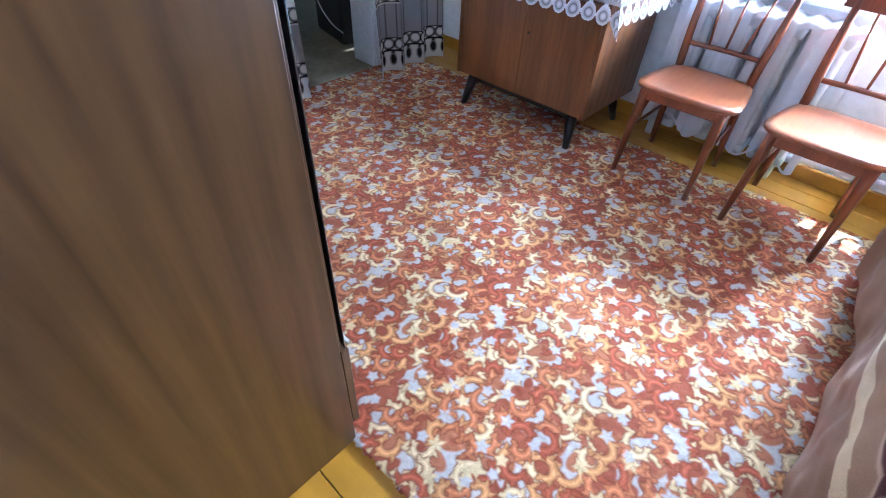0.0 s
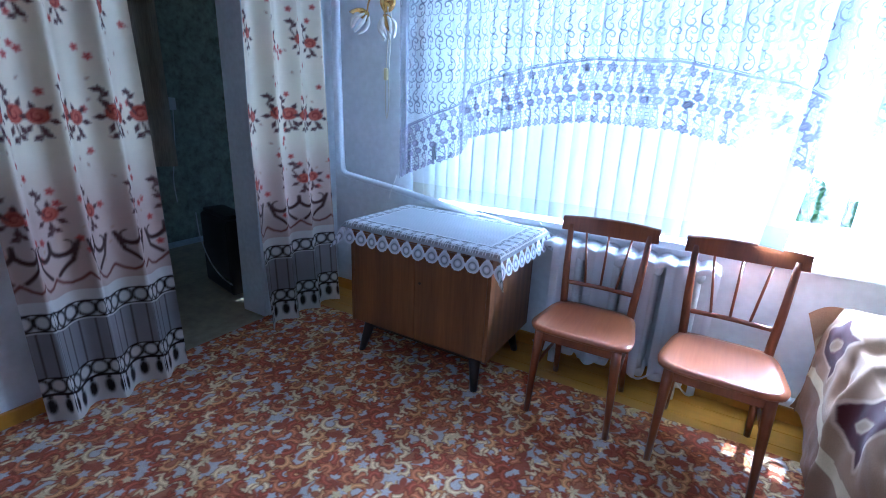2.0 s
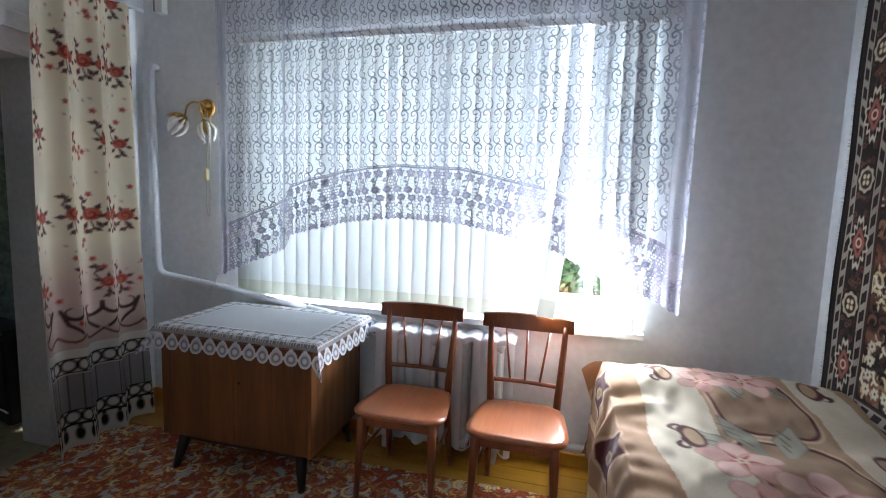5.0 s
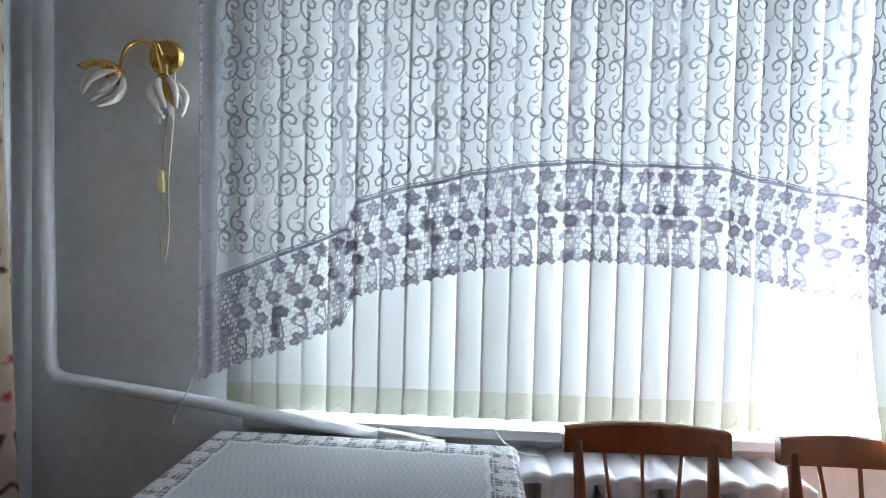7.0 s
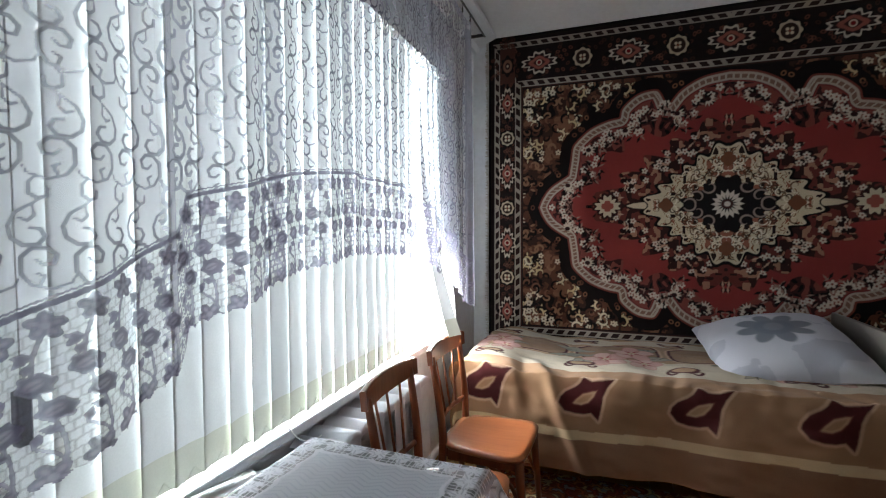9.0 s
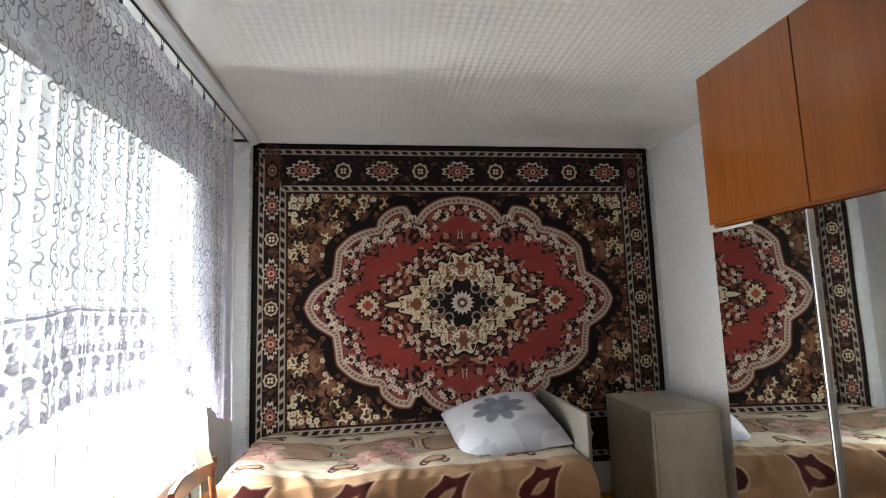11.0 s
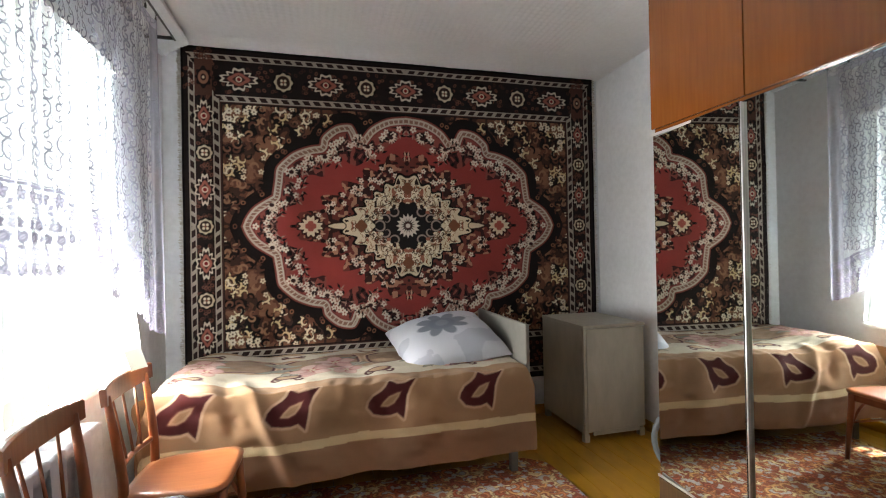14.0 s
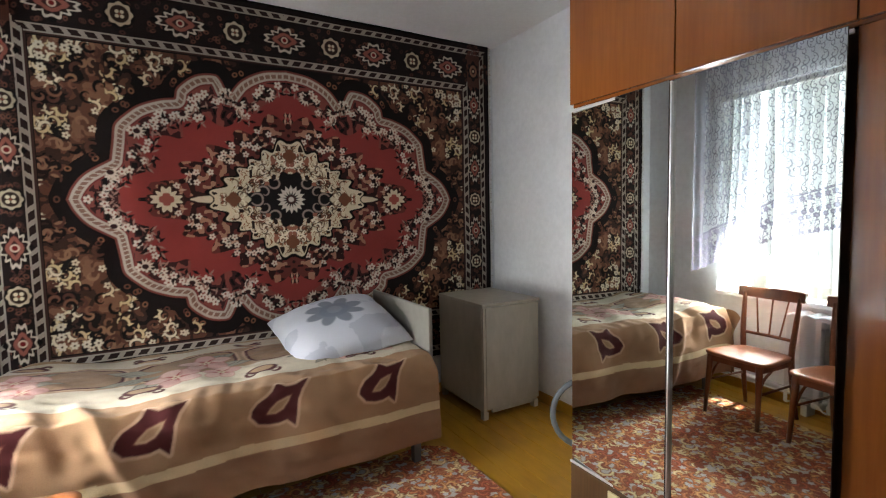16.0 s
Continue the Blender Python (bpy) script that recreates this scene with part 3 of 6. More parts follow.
# ---- wardrobe ----
def wardrobe():
    w = thing("wardrobe", -0.62, 0.45, 0.0, "tall polished wooden wardrobe with two mirrored doors and top cupboards", "wardrobe")
    W, D, H0, H1 = 1.31, 0.60, 1.80, 2.42
    # local x runs west as negative, y runs back as negative; the front plane is y = 0
    part("side_panel", boxes((-0.020, 0.0, -D, -0.026, 0.0, H0), bevel=0.002), M_WSIDE, w, "dark brown veneered side")
    part("side_panel", boxes((-W, -W + 0.020, -D, -0.026, 0.0, H0), bevel=0.002), M_WSIDE, w)
    part("back_panel", boxes((-W + 0.021, -0.021, -D, -D + 0.008, 0.0, H0)), M_WSIDE, w)
    part("base_shelf", boxes((-W + 0.021, -0.021, -D + 0.01, -0.03, 0.40, 0.418)), M_WSIDE, w)
    part("upper_case", boxes((-0.020, 0.0, -D, -0.022, H0 + 0.002, H1), (-W, -W + 0.02, -D, -0.022, H0 + 0.002, H1), (-W + 0.02, -0.02, -D, -0.022, H0 + 0.002, H0 + 0.02), (-W + 0.02, -0.02, -D, -0.022, H1 - 0.02, H1), (-W + 0.02, -0.02, -D, -D + 0.01, H0 + 0.02, H1 - 0.02), bevel=0.0015), M_WFRONT, w)
    edges = [0.0, -0.435, -0.872, -W]
    for i in range(3):
        a, b = edges[i + 1] + 0.002, edges[i] - 0.002
        d = part("upper_door", boxes((a, b, -0.021, -0.002, H0 + 0.012, H1 - 0.002), bevel=0.0015), M_WFRONT, w, "polished orange-brown cupboard door")
        if i < 2:
            mid = (a + b) / 2
            d = part("mirror_door", boxes((a, b, -0.040, -0.022, 0.395, H0 - 0.004), bevel=0.001), M_WSIDE, w, "door covered by a mirror")
            back = part("mirror_back", boxes((a + 0.001 - mid, b - 0.001 - mid, 0.0115, 0.0130, 0.397, H0 - 0.006)), M_DARK, d)
            glass_part = part("mirror", boxes((a + 0.002 - mid, b - 0.002 - mid, 0.0132, 0.0144, 0.398, H0 - 0.008)), M_MIRROR, d, "clear silvered mirror glass")
            for o in (back, glass_part):
                o.matrix_basis = pose(mid, -0.011 if i == 0 else 0.003, 0, 0, 0, -3.6 if i == 0 else -3.3)
            for z in (0.402, H0 - 0.012):
                part("chrome_strip", boxes((a + 0.002, b - 0.002, -0.004, 0.0035, z - 0.005, z + 0.005), bevel=0.001), M_CHROME, d)
        else:
            d = part("wood_door", boxes((a, b, -0.024, -0.003, 0.395, H0 - 0.004), bevel=0.0015), M_WFRONT, w, "polished orange-brown door")
        f = part("drawer_front", boxes((a, b, -0.024, -0.004, 0.085, 0.388), bevel=0.0015), M_WSIDE, w, "dark brown drawer front")
        if i == 0:
            part("plate", boxes(((a + b) / 2 - 0.025, (a + b) / 2 + 0.025, -0.004, 0.004, 0.335, 0.372), bevel=0.002), M_IVORY, f, "small ivory handle plate")
    part("chrome_divider", boxes((-0.4385, -0.4335, -0.002, 0.0165, 0.40, H0 - 0.01), bevel=0.0012), M_CHROME, w, "bright strip between the mirrors")
    part("plinth", boxes((-W + 0.022, -0.022, -D + 0.02, -0.045, 0.0, 0.082)), M_DARK, w)
    return w


wardrobe()


# ---- nightstand ----
def nightstand():
    n = thing("nightstand", 0.88, -0.195, 0.0, "grey-beige painted bedside cabinet with worn edges", "nightstand")
    x, y, z = 0.298, 0.242, 0.803
    part("side_panel", boxes((-x + 0.016, x, -y, -y + 0.02, 0.06, z - 0.023), bevel=0.002), M_NIGHT, n)
    part("side_panel", boxes((-x + 0.016, x, y - 0.02, y, 0.06, z - 0.023), bevel=0.002), M_NIGHT, n)
    part("back_panel", boxes((x - 0.02, x, -y + 0.021, y - 0.021, 0.06, z - 0.023), bevel=0.002), M_NIGHT, n)
    part("bottom_panel", boxes((-x + 0.02, x - 0.021, -y + 0.021, y - 0.021, 0.06, 0.08), bevel=0.002), M_NIGHT, n)
    part("top", boxes((-x - 0.008, x, -y - 0.006, y + 0.006, z - 0.022, z), bevel=0.004), M_NIGHT, n)
    part("door", boxes((-x - 0.004, -x + 0.014, -y + 0.003, y - 0.024, 0.075, z - 0.026), bevel=0.003), M_NIGHT, n)
    part("stile", boxes((-x - 0.002, -x + 0.014, y - 0.022, y - 0.001, 0.06, z - 0.024), bevel=0.002), M_NIGHT, n)
    part("apron", boxes((-x - 0.001, -x + 0.014, -y + 0.05, y - 0.07, 0.045, 0.073), bevel=0.002), M_NIGHT, n)
    for sx in (-1, 1):
        for sy in (-1, 1):
            part("foot", boxes((sx * (x - 0.025) - 0.022, sx * (x - 0.025) + 0.022, sy * (y - 0.022) - 0.020, sy * (y - 0.022) + 0.020, 0.0, 0.058), bevel=0.004), M_NIGHT, n)
    return n


nightstand()


# ---- bed frame ----
BX0, BX1, BY0, BY1 = 0.30, 1.17, 0.60, 2.56
bed = thing("bed", (BX0 + BX1) / 2, (BY0 + BY1) / 2, 0.0, "single bed with grey painted headboard", "bed")
bx, by = (BX1 - BX0) / 2, (BY1 - BY0) / 2
bm = boxes((-bx + 0.01, bx, -by - 0.028, -by - 0.003, 0.22, 0.885), bevel=0.006)
part("headboard", bm, M_HEAD, bed)
part("footboard", boxes((-bx + 0.01, bx, by - 0.03, by - 0.005, 0.22, 0.56), bevel=0.006), M_HEAD, bed)
part("side_rail", boxes((-bx + 0.015, -bx + 0.04, -by + 0.0, by - 0.032, 0.15, 0.26), bevel=0.004), M_BEDFRAME, bed)
part("side_rail", boxes((bx - 0.04, bx - 0.015, -by + 0.0, by - 0.032, 0.15, 0.26), bevel=0.004), M_BEDFRAME, bed)
part("slat_base", boxes((-bx + 0.042, bx - 0.042, -by + 0.002, by - 0.034, 0.21, 0.25)), M_BEDFRAME, bed)
part("mattress", boxes((-bx + 0.045, bx - 0.045, -by + 0.004, by - 0.04, 0.252, 0.575), bevel=0.04), M_WHITE, bed)
for sx in (-1, 1):
    for sy in (-1, 1):
        part("leg", boxes((sx * (bx - 0.06) - 0.022, sx * (bx - 0.06) + 0.022, sy * (by - 0.07) - 0.022, sy * (by - 0.07) + 0.022, 0.0, 0.149), bevel=0.003), M_BEDFRAME, bed)


# ---- pattern drawing: a cloth's colours are woven on a grid of points ----
class Loom:
    def __init__(self, w, h, nu, nv, ground, alpha=1.0):
        self.u, self.v = np.meshgrid(np.linspace(0, w, nu), np.linspace(0, h, nv))
        self.c = np.ones((nv, nu, 4)) * np.array([*srgb(*ground), alpha])
        self.du, self.dv, self.nu, self.nv = w / (nu - 1), h / (nv - 1), nu, nv

    def near(self, cu, cv, r):
        i0, i1 = max(0, int((cu - r) / self.du)), min(self.nu, int((cu + r) / self.du) + 2)
        j0, j1 = max(0, int((cv - r) / self.dv)), min(self.nv, int((cv + r) / self.dv) + 2)
        return slice(j0, j1), slice(i0, i1)

    def lay(self, sl, cover, col, alpha=None):
        cover = np.clip(cover, 0, 1)[..., None]
        sub = self.c[sl]
        sub[..., :3] = sub[..., :3] * (1 - cover) + np.array(srgb(*col)) * cover
        if alpha is not None:
            sub[..., 3:] = sub[..., 3:] * (1 - cover) + alpha * cover

    def soft(self, d):
        """Cover from a signed distance in metres, soft over one step of the grid."""
        return 0.5 - d / (1.2 * max(self.du, self.dv))

    def ellipse(self, cu, cv, a, b, rot, col, alpha=None, ring=0.0):
        r = max(a, b) + 0.01
        if cu < -r or cv < -r or cu > self.u[0, -1] + r or cv > self.v[-1, 0] + r:
            return
        sl = self.near(cu, cv, r)
        x, y = self.u[sl] - cu, self.v[sl] - cv
        if x.size == 0:
            return
        k, s = math.cos(rot), math.sin(rot)
        q = np.sqrt(((x * k + y * s) / a) ** 2 + ((y * k - x * s) / b) ** 2)
        d = (q - 1) * min(a, b)
        if ring:
            d = np.abs(d) - ring
        self.lay(sl, self.soft(d), col, alpha)

    def stroke(self, pts, width, col, alpha=None):
        """A line through pts; width may be a list of half widths."""
        ws = width if isinstance(width, (list, tuple, np.ndarray)) else [width] * len(pts)
        us, vs = [p[0] for p in pts], [p[1] for p in pts]
        cu, cv = (min(us) + max(us)) / 2, (min(vs) + max(vs)) / 2
        r = max(max(us) - min(us), max(vs) - min(vs)) / 2 + max(ws) + 0.01
        if cu < -r or cv < -r or cu > self.u[0, -1] + r or cv > self.v[-1, 0] + r:
            return
        sl = self.near(cu, cv, r)
        x, y = self.u[sl], self.v[sl]
        if x.size == 0:
            return
        best = np.full(x.shape, 9.0)
        for (a, b, w0, w1) in zip(pts, pts[1:], ws, ws[1:]):
            dx, dy = b[0] - a[0], b[1] - a[1]
            t = np.clip(((x - a[0]) * dx + (y - a[1]) * dy) / (dx * dx + dy * dy + 1e-12), 0, 1)
            best = np.minimum(best, np.hypot(x - a[0] - t * dx, y - a[1] - t * dy) - (w0 + (w1 - w0) * t))
        self.lay(sl, self.soft(best), col, alpha)

    def curl(self, cu, cv, r, rot, turn, width, col, alpha=None, hand=1, taper=True):
        """A spiral hook."""
        n = 12
        pts, ws = [], []
        for i in range(n + 1):
            t = i / n
            a = rot + hand * t * turn
            q = r * (1 - 0.68 * t)
            pts.append((cu + q * math.cos(a), cv + q * math.sin(a)))
            ws.append(width * ((0.35 + 0.65 * math.sin(math.pi * min(1, 0.15 + t))) if taper else 1))
        self.stroke(pts, ws, col, alpha)

    def flower(self, cu, cv, r, n, col, heart, rot=0.0, alpha=None):
        for i in range(n):
            a = rot + 2 * math.pi * i / n
            self.ellipse(cu + 0.58 * r * math.cos(a), cv + 0.58 * r * math.sin(a), 0.46 * r, 0.34 * r, a, col, alpha)
        self.ellipse(cu, cv, 0.26 * r, 0.26 * r, 0, heart, alpha)

    def leaf(self, cu, cv, length, wide, rot, col, alpha=None):
        k, s = math.cos(rot), math.sin(rot)
        self.stroke([(cu, cv), (cu + 0.5 * length * k, cv + 0.5 * length * s), (cu + length * k, cv + length * s)], [wide * 0.2, wide, wide * 0.1], col, alpha)


def vnoise(x, y, scale, seed):
    rng = np.random.RandomState(seed)
    g = rng.rand(64, 64)
    x, y = x * scale, y * scale
    i, j = np.floor(x).astype(int), np.floor(y).astype(int)
    fx, fy = x - i, y - j
    fx, fy = fx * fx * (3 - 2 * fx), fy * fy * (3 - 2 * fy)
    a, b = g[i % 64, j % 64], g[(i + 1) % 64, j % 64]
    c, d = g[i % 64, (j + 1) % 64], g[(i + 1) % 64, (j + 1) % 64]
    return a * (1 - fx) * (1 - fy) + b * fx * (1 - fy) + c * (1 - fx) * fy + d * fx * fy


def inside(px, py, poly):
    """Signed distance to a closed polygon, negative within."""
    n = len(poly)
    odd = np.zeros(px.shape, bool)
    best = np.full(px.shape, 9.0)
    for i in range(n):
        (ax, ay), (bx, by) = poly[i], poly[(i + 1) % n]
        dx, dy = bx - ax, by - ay
        t = np.clip(((px - ax) * dx + (py - ay) * dy) / (dx * dx + dy * dy + 1e-12), 0, 1)
        best = np.minimum(best, np.hypot(px - ax - t * dx, py - ay - t * dy))
        if ay != by:
            odd ^= ((ay > py) != (by > py)) & (px < (bx - ax) * (py - ay) / (by - ay) + ax)
    return np.where(odd, -best, best)


M_RUG = fabric("wool_pile", 0.95, 420, 0.5)
M_CARPET = fabric("carpet_pile", 0.95, 300, 0.6, wear=0.22)
M_DRAPE = fabric("printed_cotton", 0.85, 500, 0.15, 0.28, wear=0.08)
M_BLANKET = fabric("plush_blanket", 0.95, 260, 0.45, wear=0.14)
M_PILLOW = fabric("pillow_cotton", 0.85, 400, 0.15, wear=0.05)
M_SHEER = sheer("lace_net", 0.42)
M_CLOTH = sheer("table_lace", 0.12)
M_SHEET = fabric("white_cloth", 0.85, 420, 0.15, 0.12, wear=0.05)

# ---- hanging carpet on the east wall ----
RW, RH = 1.582, 1.225          # half sizes
RYC, RZC = 1.078, 1.530
q = Loom(RW, RH, 380, 295, (24, 17, 16))       # one quarter: u from the centre along the wall, v up
U, V = q.u, q.v
full = np.s_[:, :]
INK, BROWN, RED, CREAM, TAN, ROSE, GREY = (22, 16, 15), (84, 50, 36), (138, 56, 52), (206, 192, 164), (150, 112, 78), (128, 66, 58), (168, 156, 146)
BS, BT = 0.262, 0.385                # border at the sides, at top and bottom
FW, FH = RW - BS, RH - BT            # inner field
# scrolled corners
knots = [(0, 0.828), (0.15, 0.805), (0.28, 0.735), (0.36, 0.638)], [(0.36, 0.638), (0.395, 0.72), (0.437, 0.752), (0.545, 0.732), (0.64, 0.655), (0.66, 0.59)], [(0.66, 0.59), (0.74, 0.575), (0.85, 0.53), (0.935, 0.46)], [(0.935, 0.46), (0.972, 0.41), (0.985, 0.32), (1.0, 0.222)], [(1.0, 0.222), (1.12, 0.145), (1.18, 0.07), (1.21, 0.0)]
quad = [(p.x, p.y) for seg in knots for p in curve_points([(a, b, 0) for a, b in seg], 5)[:-1]] + [(1.21, 0.0)]
poly = [(-0.2, 0.828)] + quad + [(1.21, -0.2), (-0.2, -0.2)]
d = inside(U, V, poly)
wx, wy = U + 0.03 * vnoise(U, V, 22, 3), V + 0.03 * vnoise(U, V, 22, 4)
cl = vnoise(wx, wy, 13, 5) + 0.4 * vnoise(wx, wy, 40, 6)
for lo, col in ((0.62, (54, 35, 29)), (0.80, (90, 56, 42)), (1.02, (118, 82, 62))):
    q.lay(full, ((cl > lo) & (d > 0.075)).astype(float), col)
rng = random.Random(5)
CREAMS = ((200, 184, 150), (190, 168, 128), (206, 194, 166))
for i in range(420):
    a, b = FW - rng.random() * 1.25, FH - rng.random() * 0.86
    dd = inside(np.array([a]), np.array([b]), poly)[0]
    if dd < 0.022:
        continue
    if dd < 0.085:
        if i % 2:
            q.ellipse(a, b, 0.013, 0.011, i, rng.choice(((98, 62, 46), (126, 84, 60), (84, 50, 40))), ring=0.0035)
        continue
    h = rng.choice((-1, 1))
    rot = rng.random() * 6
    if i % 9 == 0:
        q.flower(a, b, 0.019, 5, (200, 186, 160), BROWN, rng.random())
    elif i % 3 == 0:
        # a cream acanthus leaf: a hooked stem with two lobes
        col = rng.choice(CREAMS)
        r = 0.034 + 0.014 * rng.random()
        q.curl(a, b, r, rot, 3.4, 0.012, (40, 24, 20), hand=h)
        q.curl(a, b, r, rot, 3.4, 0.0075, col, hand=h)
        for k in (0.0, 0.9, 1.8):
            q.leaf(a + 0.8 * r * math.cos(rot + h * k), b + 0.8 * r * math.sin(rot + h * k), 0.030, 0.0065, rot + h * k + 0.5 * h, col)
    else:
        q.curl(a, b, 0.026 + 0.016 * rng.random(), rot, 4.2, 0.0070 + 0.003 * rng.random(), rng.choice(((112, 74, 56), (80, 48, 38), (132, 98, 74), (30, 20, 18), (22, 16, 15))), hand=h)
for k in range(4):
    q.flower(FW - 0.045 - 0.055 * k, FH - 0.045, 0.022, 6, (196, 186, 164), (60, 40, 34), k)
    q.flower(FW - 0.045, FH - 0.045 - 0.055 * k, 0.022, 6, (196, 186, 164), (60, 40, 34), k)
# scalloped medallion
q.lay(full, q.soft(d - 0.012), (24, 16, 15))
q.lay(full, q.soft(d), (118, 60, 50))
q.lay(full, q.soft(d + 0.012), (176, 162, 148))
ph = np.sin(np.arctan2(V / 0.66, U) * 95)
q.lay(full, q.soft(np.abs(d + 0.038) - 0.012) * (np.abs(ph) > 0.45), (126, 96, 82))
q.lay(full, q.soft(d + 0.062), (112, 44, 42))
q.lay(full, q.soft(d + 0.070), ROSE)
leafy = vnoise(U + 0.03 * vnoise(U, V, 20, 8), V + 0.03 * vnoise(U, V, 20, 9), 30, 7)
q.lay(full, q.soft(d + 0.074) * (leafy > 0.42), (62, 32, 32))
q.lay(full, q.soft(d + 0.074) * (leafy > 0.70), (24, 18, 18))
hole = d + 0.165 + 0.05 * (vnoise(U, V, 14, 12) - 0.5) + 0.045 * np.cos(np.arctan2(V / 0.66, U) * 18)
q.lay(full, q.soft(hole), RED)
path = [curve_points([(a, b, 0) for a, b in quad[::2] + [quad[-1]]], 2)][0]
rng = random.Random(8)
for i, p in enumerate(path):
    k = 1 - (0.085 + 0.10 * rng.random()) / max(0.3, math.hypot(p.x, p.y))
    if rng.random() < 0.62:
        q.flower(p.x * k, p.y * k, 0.019 + 0.006 * rng.random(), 5, (202, 190, 174), (120, 60, 50), i)
    q.leaf(p.x * k * 0.97, p.y * k * 0.94, 0.045, 0.009, i * 1.7, (34, 22, 22))
    q.leaf(p.x * k * 0.96, p.y * k * 0.95, 0.040, 0.006, i * 2.3, (150, 116, 104))
for a, b in ((0.30, 0.585), (0.62, 0.50), (0.86, 0.385), (1.0, 0.15), (0.12, 0.66)):
    for t in range(6):
        q.leaf(a, b, 0.046, 0.007, math.pi + 0.5 * t - 0.6, (200, 186, 168))
    q.ellipse(a, b, 0.018, 0.014, 0, (48, 26, 26))


def diamond(px, py, a, b, wob, n, ph0=0.0):
    r = (np.abs(px) / a) ** 1.12 + (np.abs(py) / b) ** 1.12
    ang = np.arctan2(py / b, px / a)
    return (r - 1 + wob * np.cos(n * ang + ph0)) * min(a, b) * 0.8


d = diamond(U, V, 0.84, 0.55, 0.10, 20)
q.lay(full, q.soft(d + 0.02 * (vnoise(U, V, 30, 13) - 0.5)), (104, 50, 44))
q.lay(full, q.soft(d) * (vnoise(U, V, 34, 14) > 0.5), (52, 30, 28))
q.lay(full, q.soft(d) * (vnoise(U, V, 40, 15) > 0.70), (160, 116, 94))
rng = random.Random(12)
for i in range(46):
    t = rng.random() * math.pi / 2
    r = (0.80 + 0.22 * rng.random()) / ((math.cos(t) / 0.80) ** 1.12 + (math.sin(t) / 0.52) ** 1.12) ** (1 / 1.12)
    q.ellipse(r * 1.04 * math.cos(t), r * 1.04 * math.sin(t), 0.016, 0.014, 0, (36, 22, 22))
    if i % 2:
        q.flower(r * math.cos(t), r * math.sin(t), 0.019, 5, (206, 192, 174), (118, 58, 48), i)
    else:
        q.leaf(r * math.cos(t), r * math.sin(t), 0.04, 0.007, i * 1.9, (188, 150, 128))
# finial at the end of the inner diamond
q.lay(full, q.soft(diamond(U - 0.73, V, 0.105, 0.095, 0.16, 12)), (60, 34, 30))
q.lay(full, q.soft(diamond(U - 0.73, V, 0.085, 0.075, 0.20, 12)), CREAM)
q.lay(full, q.soft(diamond(U - 0.73, V, 0.045, 0.042, 0.1, 8)), (156, 84, 72))
d = diamond(U, V, 0.505, 0.385, 0.075, 24)
q.lay(full, q.soft(d - 0.020), INK)
q.lay(full, q.soft(d), CREAM)
net = vnoise(U + 0.03 * vnoise(U, V, 30, 18), V + 0.03 * vnoise(U, V, 30, 19), 34, 20)
q.lay(full, q.soft(d + 0.012) * (np.abs(net - 0.5) < 0.045), (132, 92, 62))
q.lay(full, q.soft(d + 0.02) * (net > 0.70), (150, 96, 76))
q.lay(full, q.soft(d + 0.01) * (vnoise(U, V, 28, 23) > 0.74), (44, 34, 30))
rng = random.Random(17)
for i in range(70):
    t = rng.random() * math.pi / 2
    r = (0.62 + 0.34 * rng.random()) / ((math.cos(t) / 0.48) ** 1.12 + (math.sin(t) / 0.365) ** 1.12) ** (1 / 1.12)
    q.curl(r * math.cos(t), r * math.sin(t), 0.020 + 0.01 * rng.random(), rng.random() * 6, 4.4, 0.0038, rng.choice(((96, 64, 46), (60, 44, 36), (232, 222, 198))), hand=rng.choice((-1, 1)))
q.stroke([(0.50, 0.0), (0.56, 0.0), (0.60, 0.0)], [0.022, 0.016, 0.004], CREAM)
for a, b in ((0.36, 0.0), (0.0, 0.28)):
    q.lay(full, q.soft(diamond(U - a, V - b, 0.05, 0.05, 0.05, 8)), (120, 74, 52))
d = diamond(U, V, 0.285, 0.185, 0.11, 16)
q.lay(full, q.soft(d), (30, 26, 26))
for a, b, h in ((0.17, 0.045, 1), (0.10, 0.11, -1), (0.21, 0.0, 1)):
    q.curl(a, b, 0.045, 0.5 * h, 4.6, 0.006, (150, 132, 122), hand=h)
for i in range(5):
    t = i / 4 * math.pi / 2
    q.leaf(0.035 * math.cos(t), 0.035 * math.sin(t), 0.055, 0.013, t, (200, 190, 176))
q.ellipse(0, 0, 0.032, 0.028, 0, (70, 46, 42))
q.ellipse(0, 0, 0.018, 0.016, 0, (200, 190, 176))
# borders
side, top = RW - U, RH - V
bt = np.where(side / BS < top / BT, 0, 1)
dist = np.where(bt == 0, side, top)
wide = np.where(bt == 0, BS, BT)
along = np.where(bt == 0, V, U)
q.lay(full, (dist < wide).astype(float), (30, 21, 20))
for lo, hi in ((0.044, 0.084), (wide - 0.062, wide - 0.018)):
    q.lay(full, ((dist > lo) & (dist < hi)).astype(float), (150, 141, 130))
    q.lay(full, ((dist > lo + 0.008) & (dist < hi - 0.008) & (np.sin(along * 84 + 60 * dist) > -0.35)).astype(float), (42, 29, 27))
q.lay(full, ((dist > wide - 0.018) & (dist < wide - 0.006)).astype(float), (60, 40, 35))
q.lay(full, (dist < 0.016).astype(float), (14, 11, 11))
rng = random.Random(31)
for i in range(300):
    a, b = (rng.random() * RW, RH - 0.10 - 0.21 * rng.random()) if i % 2 else (RW - 0.095 - 0.095 * rng.random(), rng.random() * RH)
    q.ellipse(a, b, 0.011, 0.008, i, rng.choice(((76, 46, 38), (100, 62, 50), (58, 37, 32))), ring=0.003)


